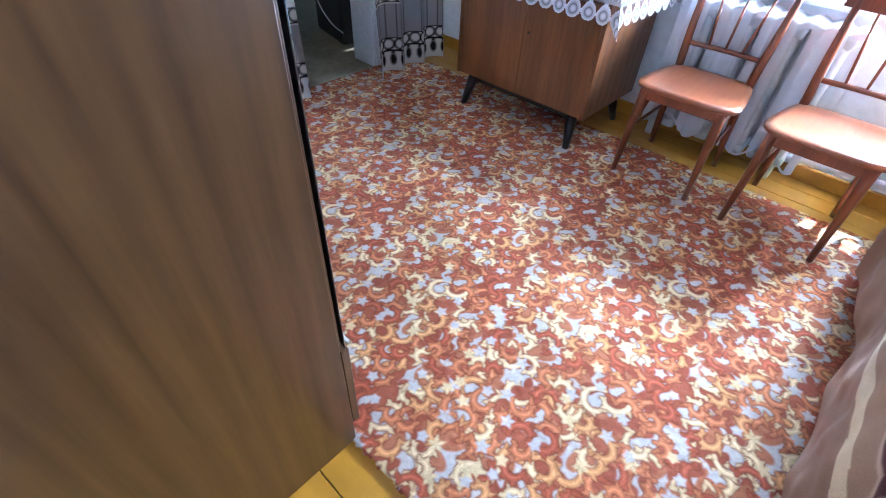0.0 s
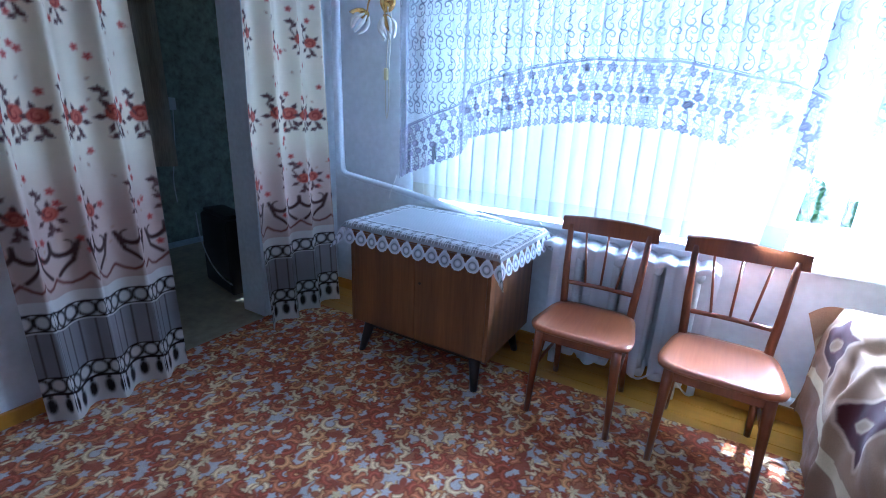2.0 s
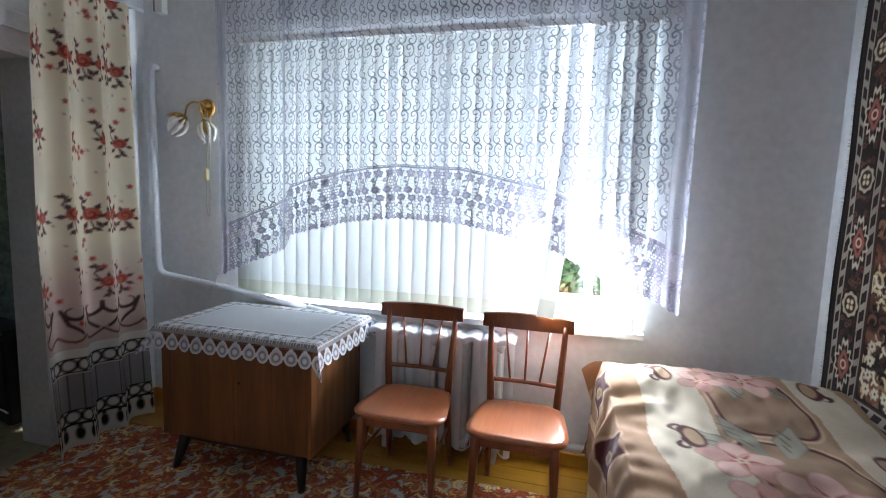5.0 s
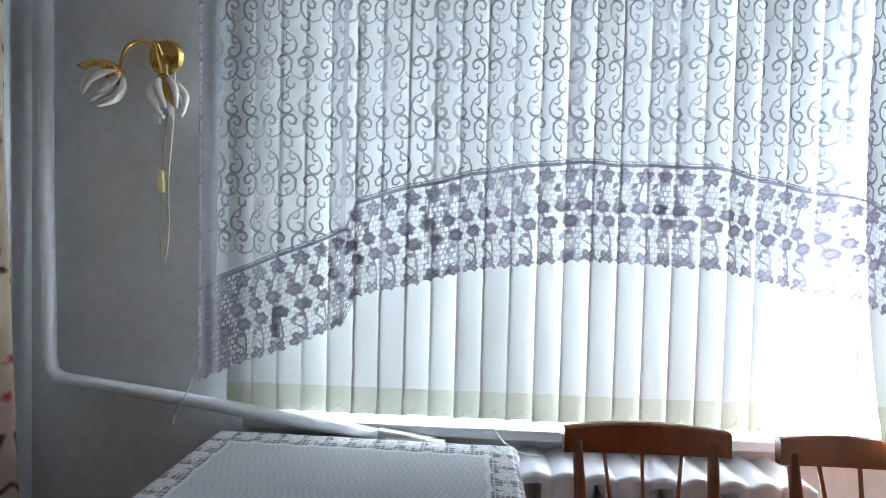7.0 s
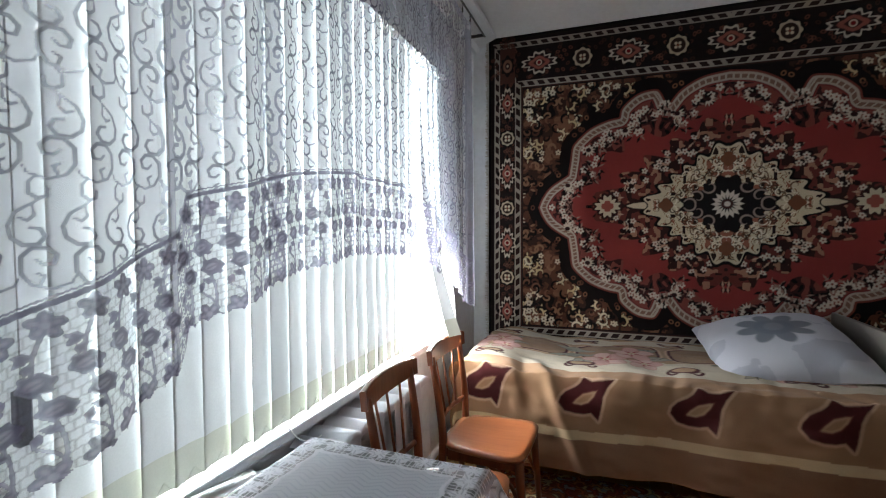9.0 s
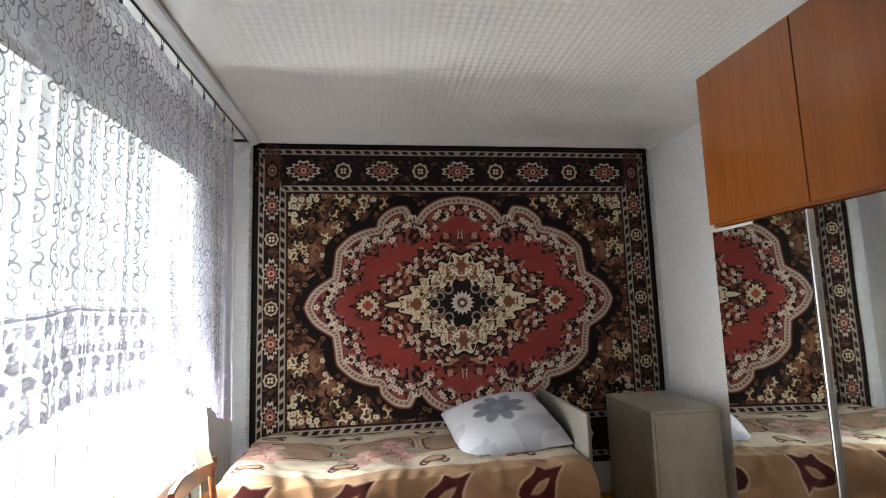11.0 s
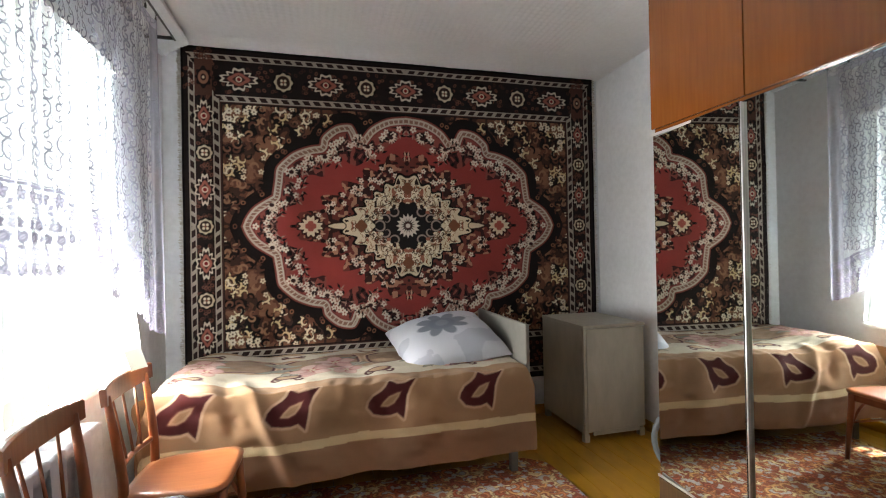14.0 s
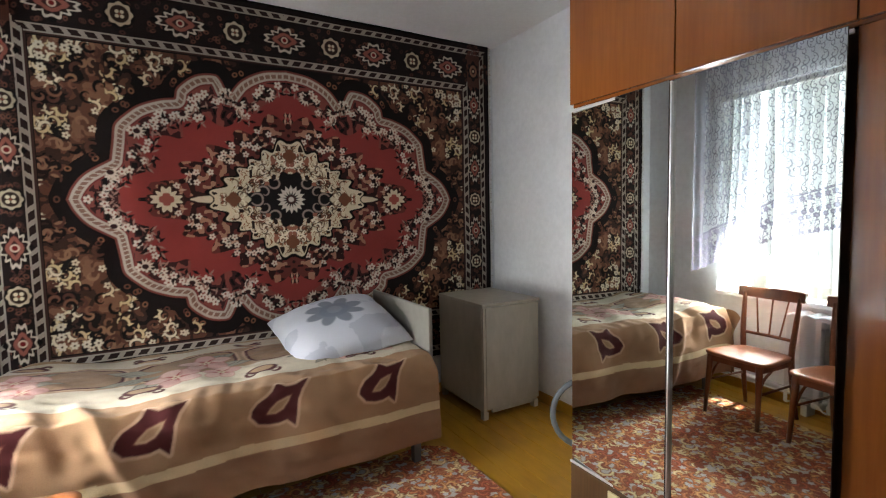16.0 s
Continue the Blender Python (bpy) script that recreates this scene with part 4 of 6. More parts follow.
def star_motif(au, av, L, S):
    """Eight-lobed star with a red heart, ringed in cream."""
    q.lay(full, q.soft(diamond(U - au, V - av, L * 1.10, S * 1.10, 0.14, 8, math.pi)), (20, 15, 15))
    q.lay(full, q.soft(diamond(U - au, V - av, L, S, 0.16, 12)), (186, 175, 158))
    q.lay(full, q.soft(diamond(U - au, V - av, L * 0.84, S * 0.80, 0.16, 12)), (40, 27, 26))
    q.lay(full, q.soft(diamond(U - au, V - av, L * 0.62, S * 0.60, 0.05, 8)), (140, 82, 70))
    q.lay(full, q.soft(diamond(U - au, V - av, L * 0.34, S * 0.36, 0.02, 4)), (60, 34, 30))
    q.ellipse(au, av, 0.021, 0.021, 0, (196, 172, 150))
    q.ellipse(au, av, 0.013, 0.013, 0, (112, 26, 26))


def ring_motif(au, av, e):
    q.ellipse(au, av, e * 1.22, e * 1.25, 0, (20, 15, 15))
    q.lay(full, q.soft(np.hypot(U - au, V - av) - e * (1 + 0.07 * np.cos(8 * np.arctan2(V - av, U - au)))), (178, 164, 140))
    q.ellipse(au, av, e * 0.74, e * 0.76, 0, (46, 32, 25))
    for k in range(4):
        q.ellipse(au + 0.017 * math.cos(k * 1.571 + 0.785), av + 0.017 * math.sin(k * 1.571 + 0.785), 0.0095, 0.0095, 0, (196, 184, 156))
    q.ellipse(au, av, 0.007, 0.007, 0, (110, 60, 44))


for i in range(5):
    if i % 2 == 0:
        star_motif(0.302 * i, RH - 0.208, 0.132, 0.082)
    else:
        ring_motif(0.302 * i, RH - 0.208, 0.062)
    if i < 4:
        if i % 2:
            star_motif(RW - 0.142, 0.251 * i, 0.068, 0.112)
        else:
            ring_motif(RW - 0.142, 0.251 * i, 0.050)
au, av = RW - 0.142, RH - 0.208
cr = q.near(au, av, 0.13)
q.lay(cr, (np.maximum(np.abs(q.u[cr] - au) / 0.058, np.abs(q.v[cr] - av) / 0.122) < 1).astype(float), (78, 48, 40))
q.lay(full, q.soft(np.hypot((U - au) / 0.7, V - av) - 0.070 * (1 + 0.12 * np.cos(8 * np.arctan2(V - av, U - au)))), (30, 22, 22))
q.ellipse(au, av, 0.034, 0.046, 0, (128, 92, 74))
q.ellipse(au, av, 0.018, 0.024, 0, (48, 30, 28))
q.ellipse(au, av, 0.008, 0.010, 0, (180, 160, 136))
half = np.concatenate([q.c[:, :0:-1], q.c], 1)
whole = np.concatenate([half[:0:-1], half], 0)
vv, uu = np.meshgrid(np.linspace(-RH, RH, whole.shape[0]), np.linspace(-RW, RW, whole.shape[1]), indexing="ij")
wav = 0.004 * np.sin(uu * 5.1 + 1) + 0.003 * np.sin(vv * 7 + uu * 3)
carpet = tagged(thing("wall_carpet", XE - 0.012, RYC, RZC - RH, "red and black oriental carpet with scalloped medallion hung on the wall", "carpet"), kind="")
part("carpet_face", sheet("carpet_face", -0.008 - np.abs(wav), -uu * np.where(uu < 0, 0.966, 1.008) + 0.052, vv + RH, whole), M_RUG, carpet)
part("backing", boxes((0.0, 0.010, -RW * 1.008 + 0.052, RW * 0.966 + 0.052, 0.0, 2 * RH)), M_DARK, carpet)
rng = random.Random(9)
M_FRINGE = surface("fringe_cream", (0.52, 0.49, 0.42), 0.9)
for s in (-1, 1):
    bm = bmesh.new()
    for i in range(300):
        z = i / 300 * 2 * RH + 0.004
        y = s * RW * (0.966 if s > 0 else 1.008) + 0.052
        ln = 0.020 + 0.014 * rng.random()
        v = [bm.verts.new(p) for p in ((-0.004, y, z), (-0.004, y, z + 0.006), (-0.008 + 0.006 * rng.random(), y + s * ln, z + 0.004 + 0.01 * (rng.random() - 0.7)), (0.004, y + s * ln * 0.8, z))]
        bm.faces.new((v[0], v[1], v[2]))
        bm.faces.new((v[0], v[2], v[3]))
    part("fringe", bm, M_FRINGE, carpet, "cream woollen fringe")

# ---- floor carpet ----
CW, CH = 3.02, 2.06
tile = 0.62
nu, nv = 800, 546
fl = Loom(CW, CH, nu, nv, (150, 62, 40))
tn = int(round(tile / fl.du))
tl = Loom(tile, tile, tn + 1, tn + 1, (192, 182, 176))
rng = random.Random(21)
WRAP = [(ou, ov) for ou in (-tile, 0, tile) for ov in (-tile, 0, tile)]
EDGE = (122, 64, 40)


def acanthus(a, b, r, rot, hand, turn, col, rim):
    """A curling leaf with lobes along its outer side, brown at the rim."""
    n = 9
    for ou, ov in WRAP:
        if not (-0.12 < a + ou < tile + 0.12 and -0.12 < b + ov < tile + 0.12):
            continue
        pts, ws, lobes = [], [], []
        for i in range(n + 1):
            t = i / n
            an = rot + hand * turn * t
            k = r * (1 - 0.62 * t)
            pts.append((a + ou + k * math.cos(an), b + ov + k * math.sin(an)))
            ws.append(0.0025 + 0.0070 * math.sin(math.pi * min(1, 0.08 + 0.92 * t)) ** 0.8)
            if i % 2 == 0 and i < n:
                lobes.append((pts[-1], an + hand * 0.85, 0.030 * (1 - 0.5 * t)))
        for grow, c in ((0.0030, rim), (0.0, col)):
            tl.stroke(pts, [w + grow for w in ws], c)
            for p, an, ln in lobes:
                tl.leaf(p[0], p[1], ln + grow, 0.0058 + grow, an, c)
        tl.stroke(pts[1:8], 0.0020, tuple(min(255, int(k * 1.16 + 12)) for k in col))


for i in range(210):
    a, b, e, rot = rng.random() * tile, rng.random() * tile, 0.022 + 0.024 * rng.random(), rng.random() * 3
    for ou, ov in WRAP:
        tl.ellipse(a + ou, b + ov, e, e * 0.6, rot, ((150, 78, 54), (160, 88, 60), (174, 108, 74))[i % 3])
cells = 8
for j in range(2):
    for i in range(cells * cells):
        a = ((i % cells) + 0.15 + 0.8 * rng.random() + 0.5 * j) * tile / cells
        b = ((i // cells) + 0.15 + 0.8 * rng.random() + 0.5 * j) * tile / cells
        kind = rng.random()
        if j == 1 and kind < 0.25:
            continue
        col = (218, 188, 142) if kind < 0.30 or kind > 0.92 else (202, 144, 90) if kind < 0.50 else (166, 84, 56) if kind < 0.70 else (190, 116, 74)
        acanthus(a, b, (0.034 if j == 0 else 0.022) + 0.022 * rng.random(), rng.random() * 6.28, rng.choice((-1, 1)), 3.4 + 1.8 * rng.random(), col, EDGE)
for i in range(46):
    a, b, rot, r = rng.random() * tile, rng.random() * tile, rng.random() * 6, 0.016 + 0.010 * rng.random()
    for ou, ov in WRAP:
        for k in range(5):
            tl.leaf(a + ou, b + ov, r, 0.0062, rot + k * 1.257, (220, 194, 146) if i % 3 == 0 else (196, 188, 186))
jj, ii = np.meshgrid(np.arange(nv) % tn, np.arange(nu) % tn, indexing="ij")
col = tl.c[jj, ii]
cx, cy = fl.u, fl.v
rc = 0.22
ex = np.maximum(cx - (CW - rc), 0)
ey = np.maximum(rc - cy, 0)
ragged = 0.012 * (vnoise(cx, cy, 60, 40) - 0.5)
keep = ~(np.hypot(ex, ey) > rc + ragged) & (cx > 0.004 + ragged) & (cy < CH - 0.004 + ragged) & (cy > 0.004 - ragged)
ht = 0.0075 + 0.0025 * vnoise(cx, cy, 70, 41) + 0.003 * vnoise(cx, cy, 2.5, 42)
rim = np.clip(np.minimum(np.minimum(cx, CW - cx), np.minimum(cy, CH - cy)) / 0.012, 0, 1)
rug = thing("floor_carpet", XW + 0.02, 0.385, 0.001, "worn orange-red carpet with cream and white scrolls on the board floor", "carpet", rz=0.6)
part("carpet_face", sheet("carpet_face", cx, cy, ht * rim, col, keep), M_CARPET, rug)

# ---- sheer lace curtain ----
SX0, SX1, SZ1 = -1.895, 0.600, 2.625
SW, SH = SX1 - SX0, SZ1 - 0.88
nu, nv = 880, 600
lace = Loom(SW, SH, nu, nv, (206, 206, 222), 0.17)


def hem(x):
    """Height of the scalloped hem along the window."""
    return np.interp(x, [-1.895, -1.70, -1.445, -1.415, -1.10, -0.80, -0.45, -0.05, 0.26, 0.42, 0.60], [0.905, 0.985, 1.095, 1.170, 1.255, 1.292, 1.278, 1.195, 1.05, 0.985, 0.905])


LX, LZ = lace.u + SX0, lace.v + 0.88
hm = hem(LX)
band = LZ - hm
LINE = (88, 88, 98)
rng = random.Random(77)
# scroll work: rows of tall S hooks over rows of round C hooks, each second row mirrored
CP, RP = 0.0535, 0.164
for row in range(10):
    base = 0.52 + row * RP - 0.12
    h = 1 if row % 2 else -1
    for c in range(-1, 48):
        u0 = c * CP + 0.012 * (row % 3) + 0.006 * (rng.random() - 0.5)
        if not -0.03 < u0 < SW + 0.03:
            continue

        def hook(pts, w):
            lace.stroke([(u0 + h * x, base + y) for x, y in pts], [0.8 * k for k in w], LINE, 0.84)
        if base + 0.88 - float(hem(u0 + SX0)) > 0.215:
            hook([(0.008, 0.049), (0.001, 0.041), (-0.009, 0.042), (-0.012, 0.055), (-0.003, 0.066), (0.012, 0.066), (0.023, 0.053), (0.023, 0.029), (0.013, 0.012), (-0.006, 0.004), (-0.026, 0.012), (-0.030, 0.022)], [0.0016, 0.002, 0.0024, 0.0027, 0.0029, 0.0029, 0.0027, 0.0024, 0.002, 0.0017, 0.0013, 0.001])
            hook([(0.004, 0.012), (0.0, 0.024), (0.008, 0.029)], [0.0016, 0.002, 0.0012])
        if base + 0.88 - float(hem(u0 + SX0)) > 0.13:
            hook([(0.013, 0.096), (0.003, 0.094), (-0.002, 0.083), (0.005, 0.071), (0.020, 0.070), (0.032, 0.081), (0.035, 0.098), (0.027, 0.118), (0.010, 0.131), (0.004, 0.137)], [0.0018, 0.0023, 0.0026, 0.0028, 0.0028, 0.0026, 0.0023, 0.002, 0.0015, 0.001])
            hook([(0.009, 0.130), (0.008, 0.114), (0.015, 0.106), (0.023, 0.110)], [0.001, 0.0016, 0.0021, 0.0014])
            hook([(-0.006, 0.155), (-0.005, 0.143), (0.004, 0.139), (0.013, 0.146), (0.013, 0.162), (0.006, 0.172)], [0.0016, 0.0022, 0.0025, 0.0022, 0.0016, 0.001])
# lace band along the hem: a fine net with flowers, leaves and stems
BAND = 0.268
inb = band < BAND
lace.lay(full, inb.astype(float), (214, 212, 228), 0.15)
per = 0.0155
off = np.where(np.floor(band / per) % 2 > 0, 0.5, 0.0)
netln = (np.abs(((band / per) % 1) - 0.5) > 0.40) | (np.abs(((LX / per + off) % 1) - 0.5) > 0.41)
lace.lay(full, (inb & netln).astype(float), (158, 154, 174), 0.42)
VIO, PALE = (128, 123, 142), (172, 167, 186)
lace.lay(full, (np.abs(band - BAND) < 0.0042).astype(float), VIO, 0.9)
lace.lay(full, (np.abs(band - BAND - 0.009) < 0.0016).astype(float), VIO, 0.7)
n = 47
for i in range(n + 1):
    u0 = i / n * SW
    h0 = float(hem(u0 + SX0)) - 0.88
    stem = [(u0 + 0.016 * math.sin(0.0 + k * 0.62 + 0.9), h0 + 0.020 + 0.0245 * k) for k in range(10)]
    lace.stroke(stem, 0.0016, VIO, 0.88)
    side_stem = [(u0 + 0.016, h0 + 0.030), (u0 + 0.004, h0 + 0.045), (u0 - 0.012, h0 + 0.055)]
    lace.stroke(side_stem, 0.0014, VIO, 0.86)
    for zz, rr, dx in ((0.238, 0.021, 0.0), (0.008, 0.0235, 0.002)):
        lace.flower(u0 + dx, h0 + zz, rr, 5, VIO, PALE, 1.57 if zz > 0.1 else -1.57, 0.9)
        for k in range(5):
            an = (1.57 if zz > 0.1 else -1.57) + k * 1.257
            lace.ellipse(u0 + dx + 0.56 * rr * math.cos(an), h0 + zz + 0.56 * rr * math.sin(an), 0.24 * rr, 0.15 * rr, an, PALE, 0.85)
    for zz, dx in ((0.151, -0.012), (0.110, 0.008)):
        lace.ellipse(u0 + dx, h0 + zz, 0.0185, 0.0145, 0.35, VIO, 0.9)
        for k in range(6):
            an = 1.05 * k + 0.3
            lace.ellipse(u0 + dx + 0.0165 * math.cos(an), h0 + zz + 0.0125 * math.sin(an), 0.0055, 0.0045, an, VIO, 0.9)
        lace.ellipse(u0 + dx - 0.002, h0 + zz, 0.0105, 0.0065, 0.5, PALE, 0.85)
        lace.stroke([(u0 + dx - 0.008, h0 + zz - 0.004), (u0 + dx + 0.007, h0 + zz + 0.004)], 0.0012, VIO, 0.9)
    for du, dz, ln, an in ((0.020, 0.204, 0.021, 0.75), (-0.014, 0.191, 0.022, 2.9), (0.012, 0.078, 0.022, 2.9), (-0.016, 0.058, 0.020, 1.25), (-0.022, 0.168, 0.014, 1.3)):
        lace.leaf(u0 + du, h0 + dz, ln, 0.0058, an, VIO, 0.9)
scal = 0.012 * np.abs(np.sin(LX * math.pi / 0.031))
keep = band > -0.010 + scal * 0.9
# selvage and gathered end folds
edge = np.minimum(LX - SX0, SX1 - LX)
gath = np.clip(1 - (LX - SX0) / 0.17, 0, 1) + np.clip(1 - (SX1 - LX) / 0.20, 0, 1)
lace.c[..., 3] = np.clip(lace.c[..., 3] + 0.22 * np.clip(gath, 0, 1) ** 0.5, 0, 1)
for k, xf in enumerate((-1.47, -1.43, -1.18, -0.82, -0.55, -0.10, 0.06, 0.20, 0.33)):
    w = 0.018 + 0.014 * ((k * 7) % 3)
    lace.c[..., 3] = np.clip(lace.c[..., 3] + 0.15 * (np.abs(LX - xf) < w), 0, 1)
lace.c[..., 3] = np.where(edge < 0.012, 0.8, lace.c[..., 3])
lace.c[..., 3] = np.where(LZ > SZ1 - 0.05, 0.6, lace.c[..., 3])
drop = (SZ1 - LZ) / SH
fold = 0.020 * np.sin(LX * 16 + 0.6 * np.sin(LX * 5)) + 0.012 * np.sin(LX * 37 + 2) + 0.010 * gath * np.sin(LX * 95)
lx = LX + 0.010 * np.sin(LX * 16 + 1.2) * drop
rodz = 2.668
curtain = thing("lace_curtain", (SX0 + SX1) / 2, 2.62, 0.88, "white sheer lace curtain with arched flowered hem on the window", "curtain")
ycur = fold * (0.35 + 0.65 * drop) - 0.012 * drop
part("net", sheet("net", lx - (SX0 + SX1) / 2, ycur, LZ - 0.88 - 0.012 * np.abs(np.sin(LX * math.pi / 0.16)) * (1 - drop) ** 6, lace.c, keep), M_SHEER, curtain)

railx = thing("curtain_rod", -0.72, 2.62, rodz, "thin dark metal curtain rod below the ceiling", "curtain rod")
bm = bmesh.new()
rod(bm, (-1.72, 0, 0), (1.66, 0, 0), 0.006, n=10)
part("wire", bm, M_CABLEG, railx, smooth=True)
for x in (-1.70, 0.0, 1.64):
    part("bracket", boxes((x - 0.008, x + 0.008, 0.0, 0.158, -0.006, 0.012), bevel=0.002), M_CABLEG, railx)
for i in range(17):
    bm = bmesh.new()
    x = -1.15 + i * 0.154
    tube(bm, [(x + 0.009 * math.cos(a), 0.0, -0.012 + 0.022 * math.sin(a)) for a in [k * 0.571 for k in range(12)]], 0.0016, 6)
    box(bm, x - 0.006, x + 0.006, -0.004, 0.004, -0.056, -0.034, 0.001)
    part("ring_clip", bm, M_CABLEG, railx, "dark ring with clip")

# ---- vertical blinds ----
blind = thing("vertical_blind", (WX0 + WX1) / 2, 2.735, 0.775, "white vertical slat blind, partly pushed open", "blind")
part("head_rail", boxes((-1.20, 1.10, -0.028, 0.020, 1.470, 1.508), bevel=0.003), M_PLASTIC, blind, "white head rail")
xs = [-1.1495 + 0.0795 * i for i in range(22)] + [0.602, 0.668, 0.735, 0.845, 0.915, 0.985, 1.045]
turned = {22: 15, 23: 20, 24: 30, 25: 14, 26: 14, 27: 13, 28: 12}
rng = random.Random(4)
for i, x in enumerate(xs):
    yaw = radians(turned.get(i, 4) + 7 * (rng.random() - 0.5))
    n = 14
    zz = np.append(np.linspace(1.472, 0.098, n - 1), 0.012 + 0.004 * rng.random())
    ss = np.linspace(-0.0445, 0.0445, 5)
    S, Z = np.meshgrid(ss, zz)
    bowed = 0.006 * (1 - (S / 0.0445) ** 2)
    tw = yaw + 0.10 * np.sin(Z * 2 + i) * (0.6 if i >= 22 else 0.2)
    lean = aside = 0.0
    low = np.clip((1.472 - Z) / 1.46, 0, 1)
    if i == 24:
        # this slat hangs out over the chair back
        lean, aside = -0.215 * low ** 2.6, -0.085 * low ** 2.2
        tw = yaw - 0.9 * low
        Z = 1.472 - (1.472 - Z) * 0.955
    elif i > 24:
        # these are pulled aside at the foot
        lean, aside = -0.05 * low ** 2, 0.022 * (i - 24) * 0.4 * low ** 2
        tw = yaw + 0.85 * np.clip((low - 0.66) / 0.16, 0, 1)
    gx1 = x + S * np.cos(tw) - bowed * np.sin(tw) + aside
    gy1 = S * np.sin(tw) + bowed * np.cos(tw) + lean
    slat = part("slat", sheet("slat", gx1[:-1], gy1[:-1], Z[:-1]), M_BLIND, blind)
    part("hem", sheet("hem", gx1[-2:], gy1[-2:], Z[-2:]), M_HEM, slat, "greenish weighted hem of a slat")
    if i and i < 22:
        bm = bmesh.new()
        x0, x1 = xs[i - 1], x
        tube(bm, [(x0 + (x1 - x0) * t, -0.010, 0.045 - 0.028 * (1 - (2 * t - 1) ** 2)) for t in (0, 0.2, 0.4, 0.6, 0.8, 1)], 0.0012, 5)
        part("chain", bm, M_HEM, blind)

# cord hanging from the lace curtain, and blind cords
for nm, pts, lab in (("hanging_cord", [(-1.885, 2.61, 0.92), (-1.915, 2.62, 0.86), (-1.955, 2.64, 0.80), (-1.975, 2.66, 0.765)], "thin white cord hanging from the lace curtain corner"),
                     ("loose_cord", [(-1.02, 2.705, 0.79), (-0.98, 2.695, 0.74), (-0.92, 2.69, 0.71), (-0.86, 2.70, 0.70)], "thin white cord lying from the sill to the radiator")):
    o = thing(nm, *pts[0], lab, "cord")
    bm = bmesh.new()
    tube(bm, [Vector(p) - Vector(pts[0]) for p in curve_points(pts, 4)], 0.0022, 6)
    part("string", bm, M_PLASTIC, o, smooth=True)


# ---- door curtains ----
def door_curtain(y0, y1, seed, label):
    """Printed cotton curtain hung across the doorway side; y0..y1 is its gathered width."""
    W, H = 0.96, 2.42
    lm = Loom(W, H, 150, 400, (226, 214, 190))
    u, v = lm.u, lm.v
    lm.lay(full, np.clip((1.10 - v) / 0.25, 0, 1) * (v > 0.53), (196, 172, 160))
    lm.lay(full, (v < 0.53).astype(float), (222, 216, 208))
    rng = random.Random(seed)
    RO, RD, LF = (164, 78, 62), (128, 46, 42), (88, 60, 60)

    def rose(a, b, r):
        for k in range(6):
            t = k * 1.05 + a * 9
            lm.leaf(a + r * 0.8 * math.cos(t), b + r * 0.8 * math.sin(t) - r * 0.3, r * 1.1, r * 0.30, t, LF)
        lm.ellipse(a, b, r, r * 0.86, 0, RO)
        lm.ellipse(a, b, r * 0.75, r * 0.6, 0.6, (182, 98, 78))
        lm.curl(a, b, r * 0.6, a * 7, 6.0, r * 0.13, RD)
        lm.stroke([(a, b - r), (a + 0.01, b - 1.8 * r), (a - 0.004, b - 2.5 * r)], 0.004, LF)
        lm.leaf(a + 0.008, b - 1.8 * r, r * 0.9, r * 0.28, -0.6, LF)
        lm.leaf(a, b - 2.0 * r, r * 0.9, r * 0.28, -2.5, LF)
    for i in range(200):
        a, b = rng.random() * W, 0.62 + rng.random() * 1.8
        if i % 2:
            lm.flower(a, b, 0.015, 5, (176, 66, 60), (120, 40, 40), i)
        else:
            lm.leaf(a, b, 0.020, 0.006, rng.random() * 6, (180, 150, 130))
    for zr, off, r in ((0.86, 0.05, 0.034), (1.24, 0.0, 0.041), (1.64, 0.08, 0.032), (2.05, 0.0, 0.041), (2.40, 0.08, 0.032)):
        for k in range(5):
            a = off + k * 0.235
            rose(a, zr, r)
            lm.stroke([(a - 0.02, zr), (a - 0.05, zr + 0.05), (a - 0.03, zr + 0.09)], 0.004, LF)
            for t in (0.4, 1.5, 2.6):
                lm.leaf(a - 0.04, zr + 0.055 + 0.012 * t, 0.036, 0.010, t + 0.3, LF)
            if r > 0.04:
                rose(a + 0.085, zr - 0.012, r * 0.86)
    for k in range(5):
        a = 0.02 + k * 0.235
        for h in (-1, 1):
            lm.curl(a + 0.055 * h, 0.73, 0.060, 1.57 + 1.2 * h, 4.6, 0.010, (66, 44, 42), hand=h)
            lm.stroke([(a + h * 0.115 * t, 0.60 - 0.035 * math.sin(math.pi * t)) for t in (0, 0.25, 0.5, 0.75, 1)], 0.006, (112, 66, 58))
            lm.stroke([(a + h * 0.1, 0.74), (a + h * 0.075, 0.66), (a + h * 0.02, 0.61)], 0.008, (66, 44, 42))
    lm.lay(full, ((v > 0.205) & (v < 0.40)).astype(float), (150, 146, 146))
    lm.lay(full, ((v > 0.205) & (v < 0.40) & (np.abs((u % 0.047) - 0.023) < 0.003)).astype(float), (84, 78, 80))
    K = (36, 30, 32)
    for zc in (0.165, 0.445):
        for k in range(18):
            lm.ellipse(k * 0.056, zc, 0.026, 0.031, 0, K, ring=0.0055)
        lm.lay(full, (np.abs(v - zc + 0.040) < 0.004).astype(float), K)
        lm.lay(full, (np.abs(v - zc - 0.036) < 0.003).astype(float), K)
    for k in range(18):
        lm.ellipse(k * 0.056 + 0.02, 0.070, 0.016, 0.036, 0, K)
        lm.ellipse(k * 0.056 + 0.02, 0.112, 0.009, 0.009, 0, K)
    y = y0 + (y1 - y0) * u / W
    amp = 0.042 * (0.55 + 0.45 * (1 - v / H))
    ph = u / W * 2 * math.pi * 3.1 + seed
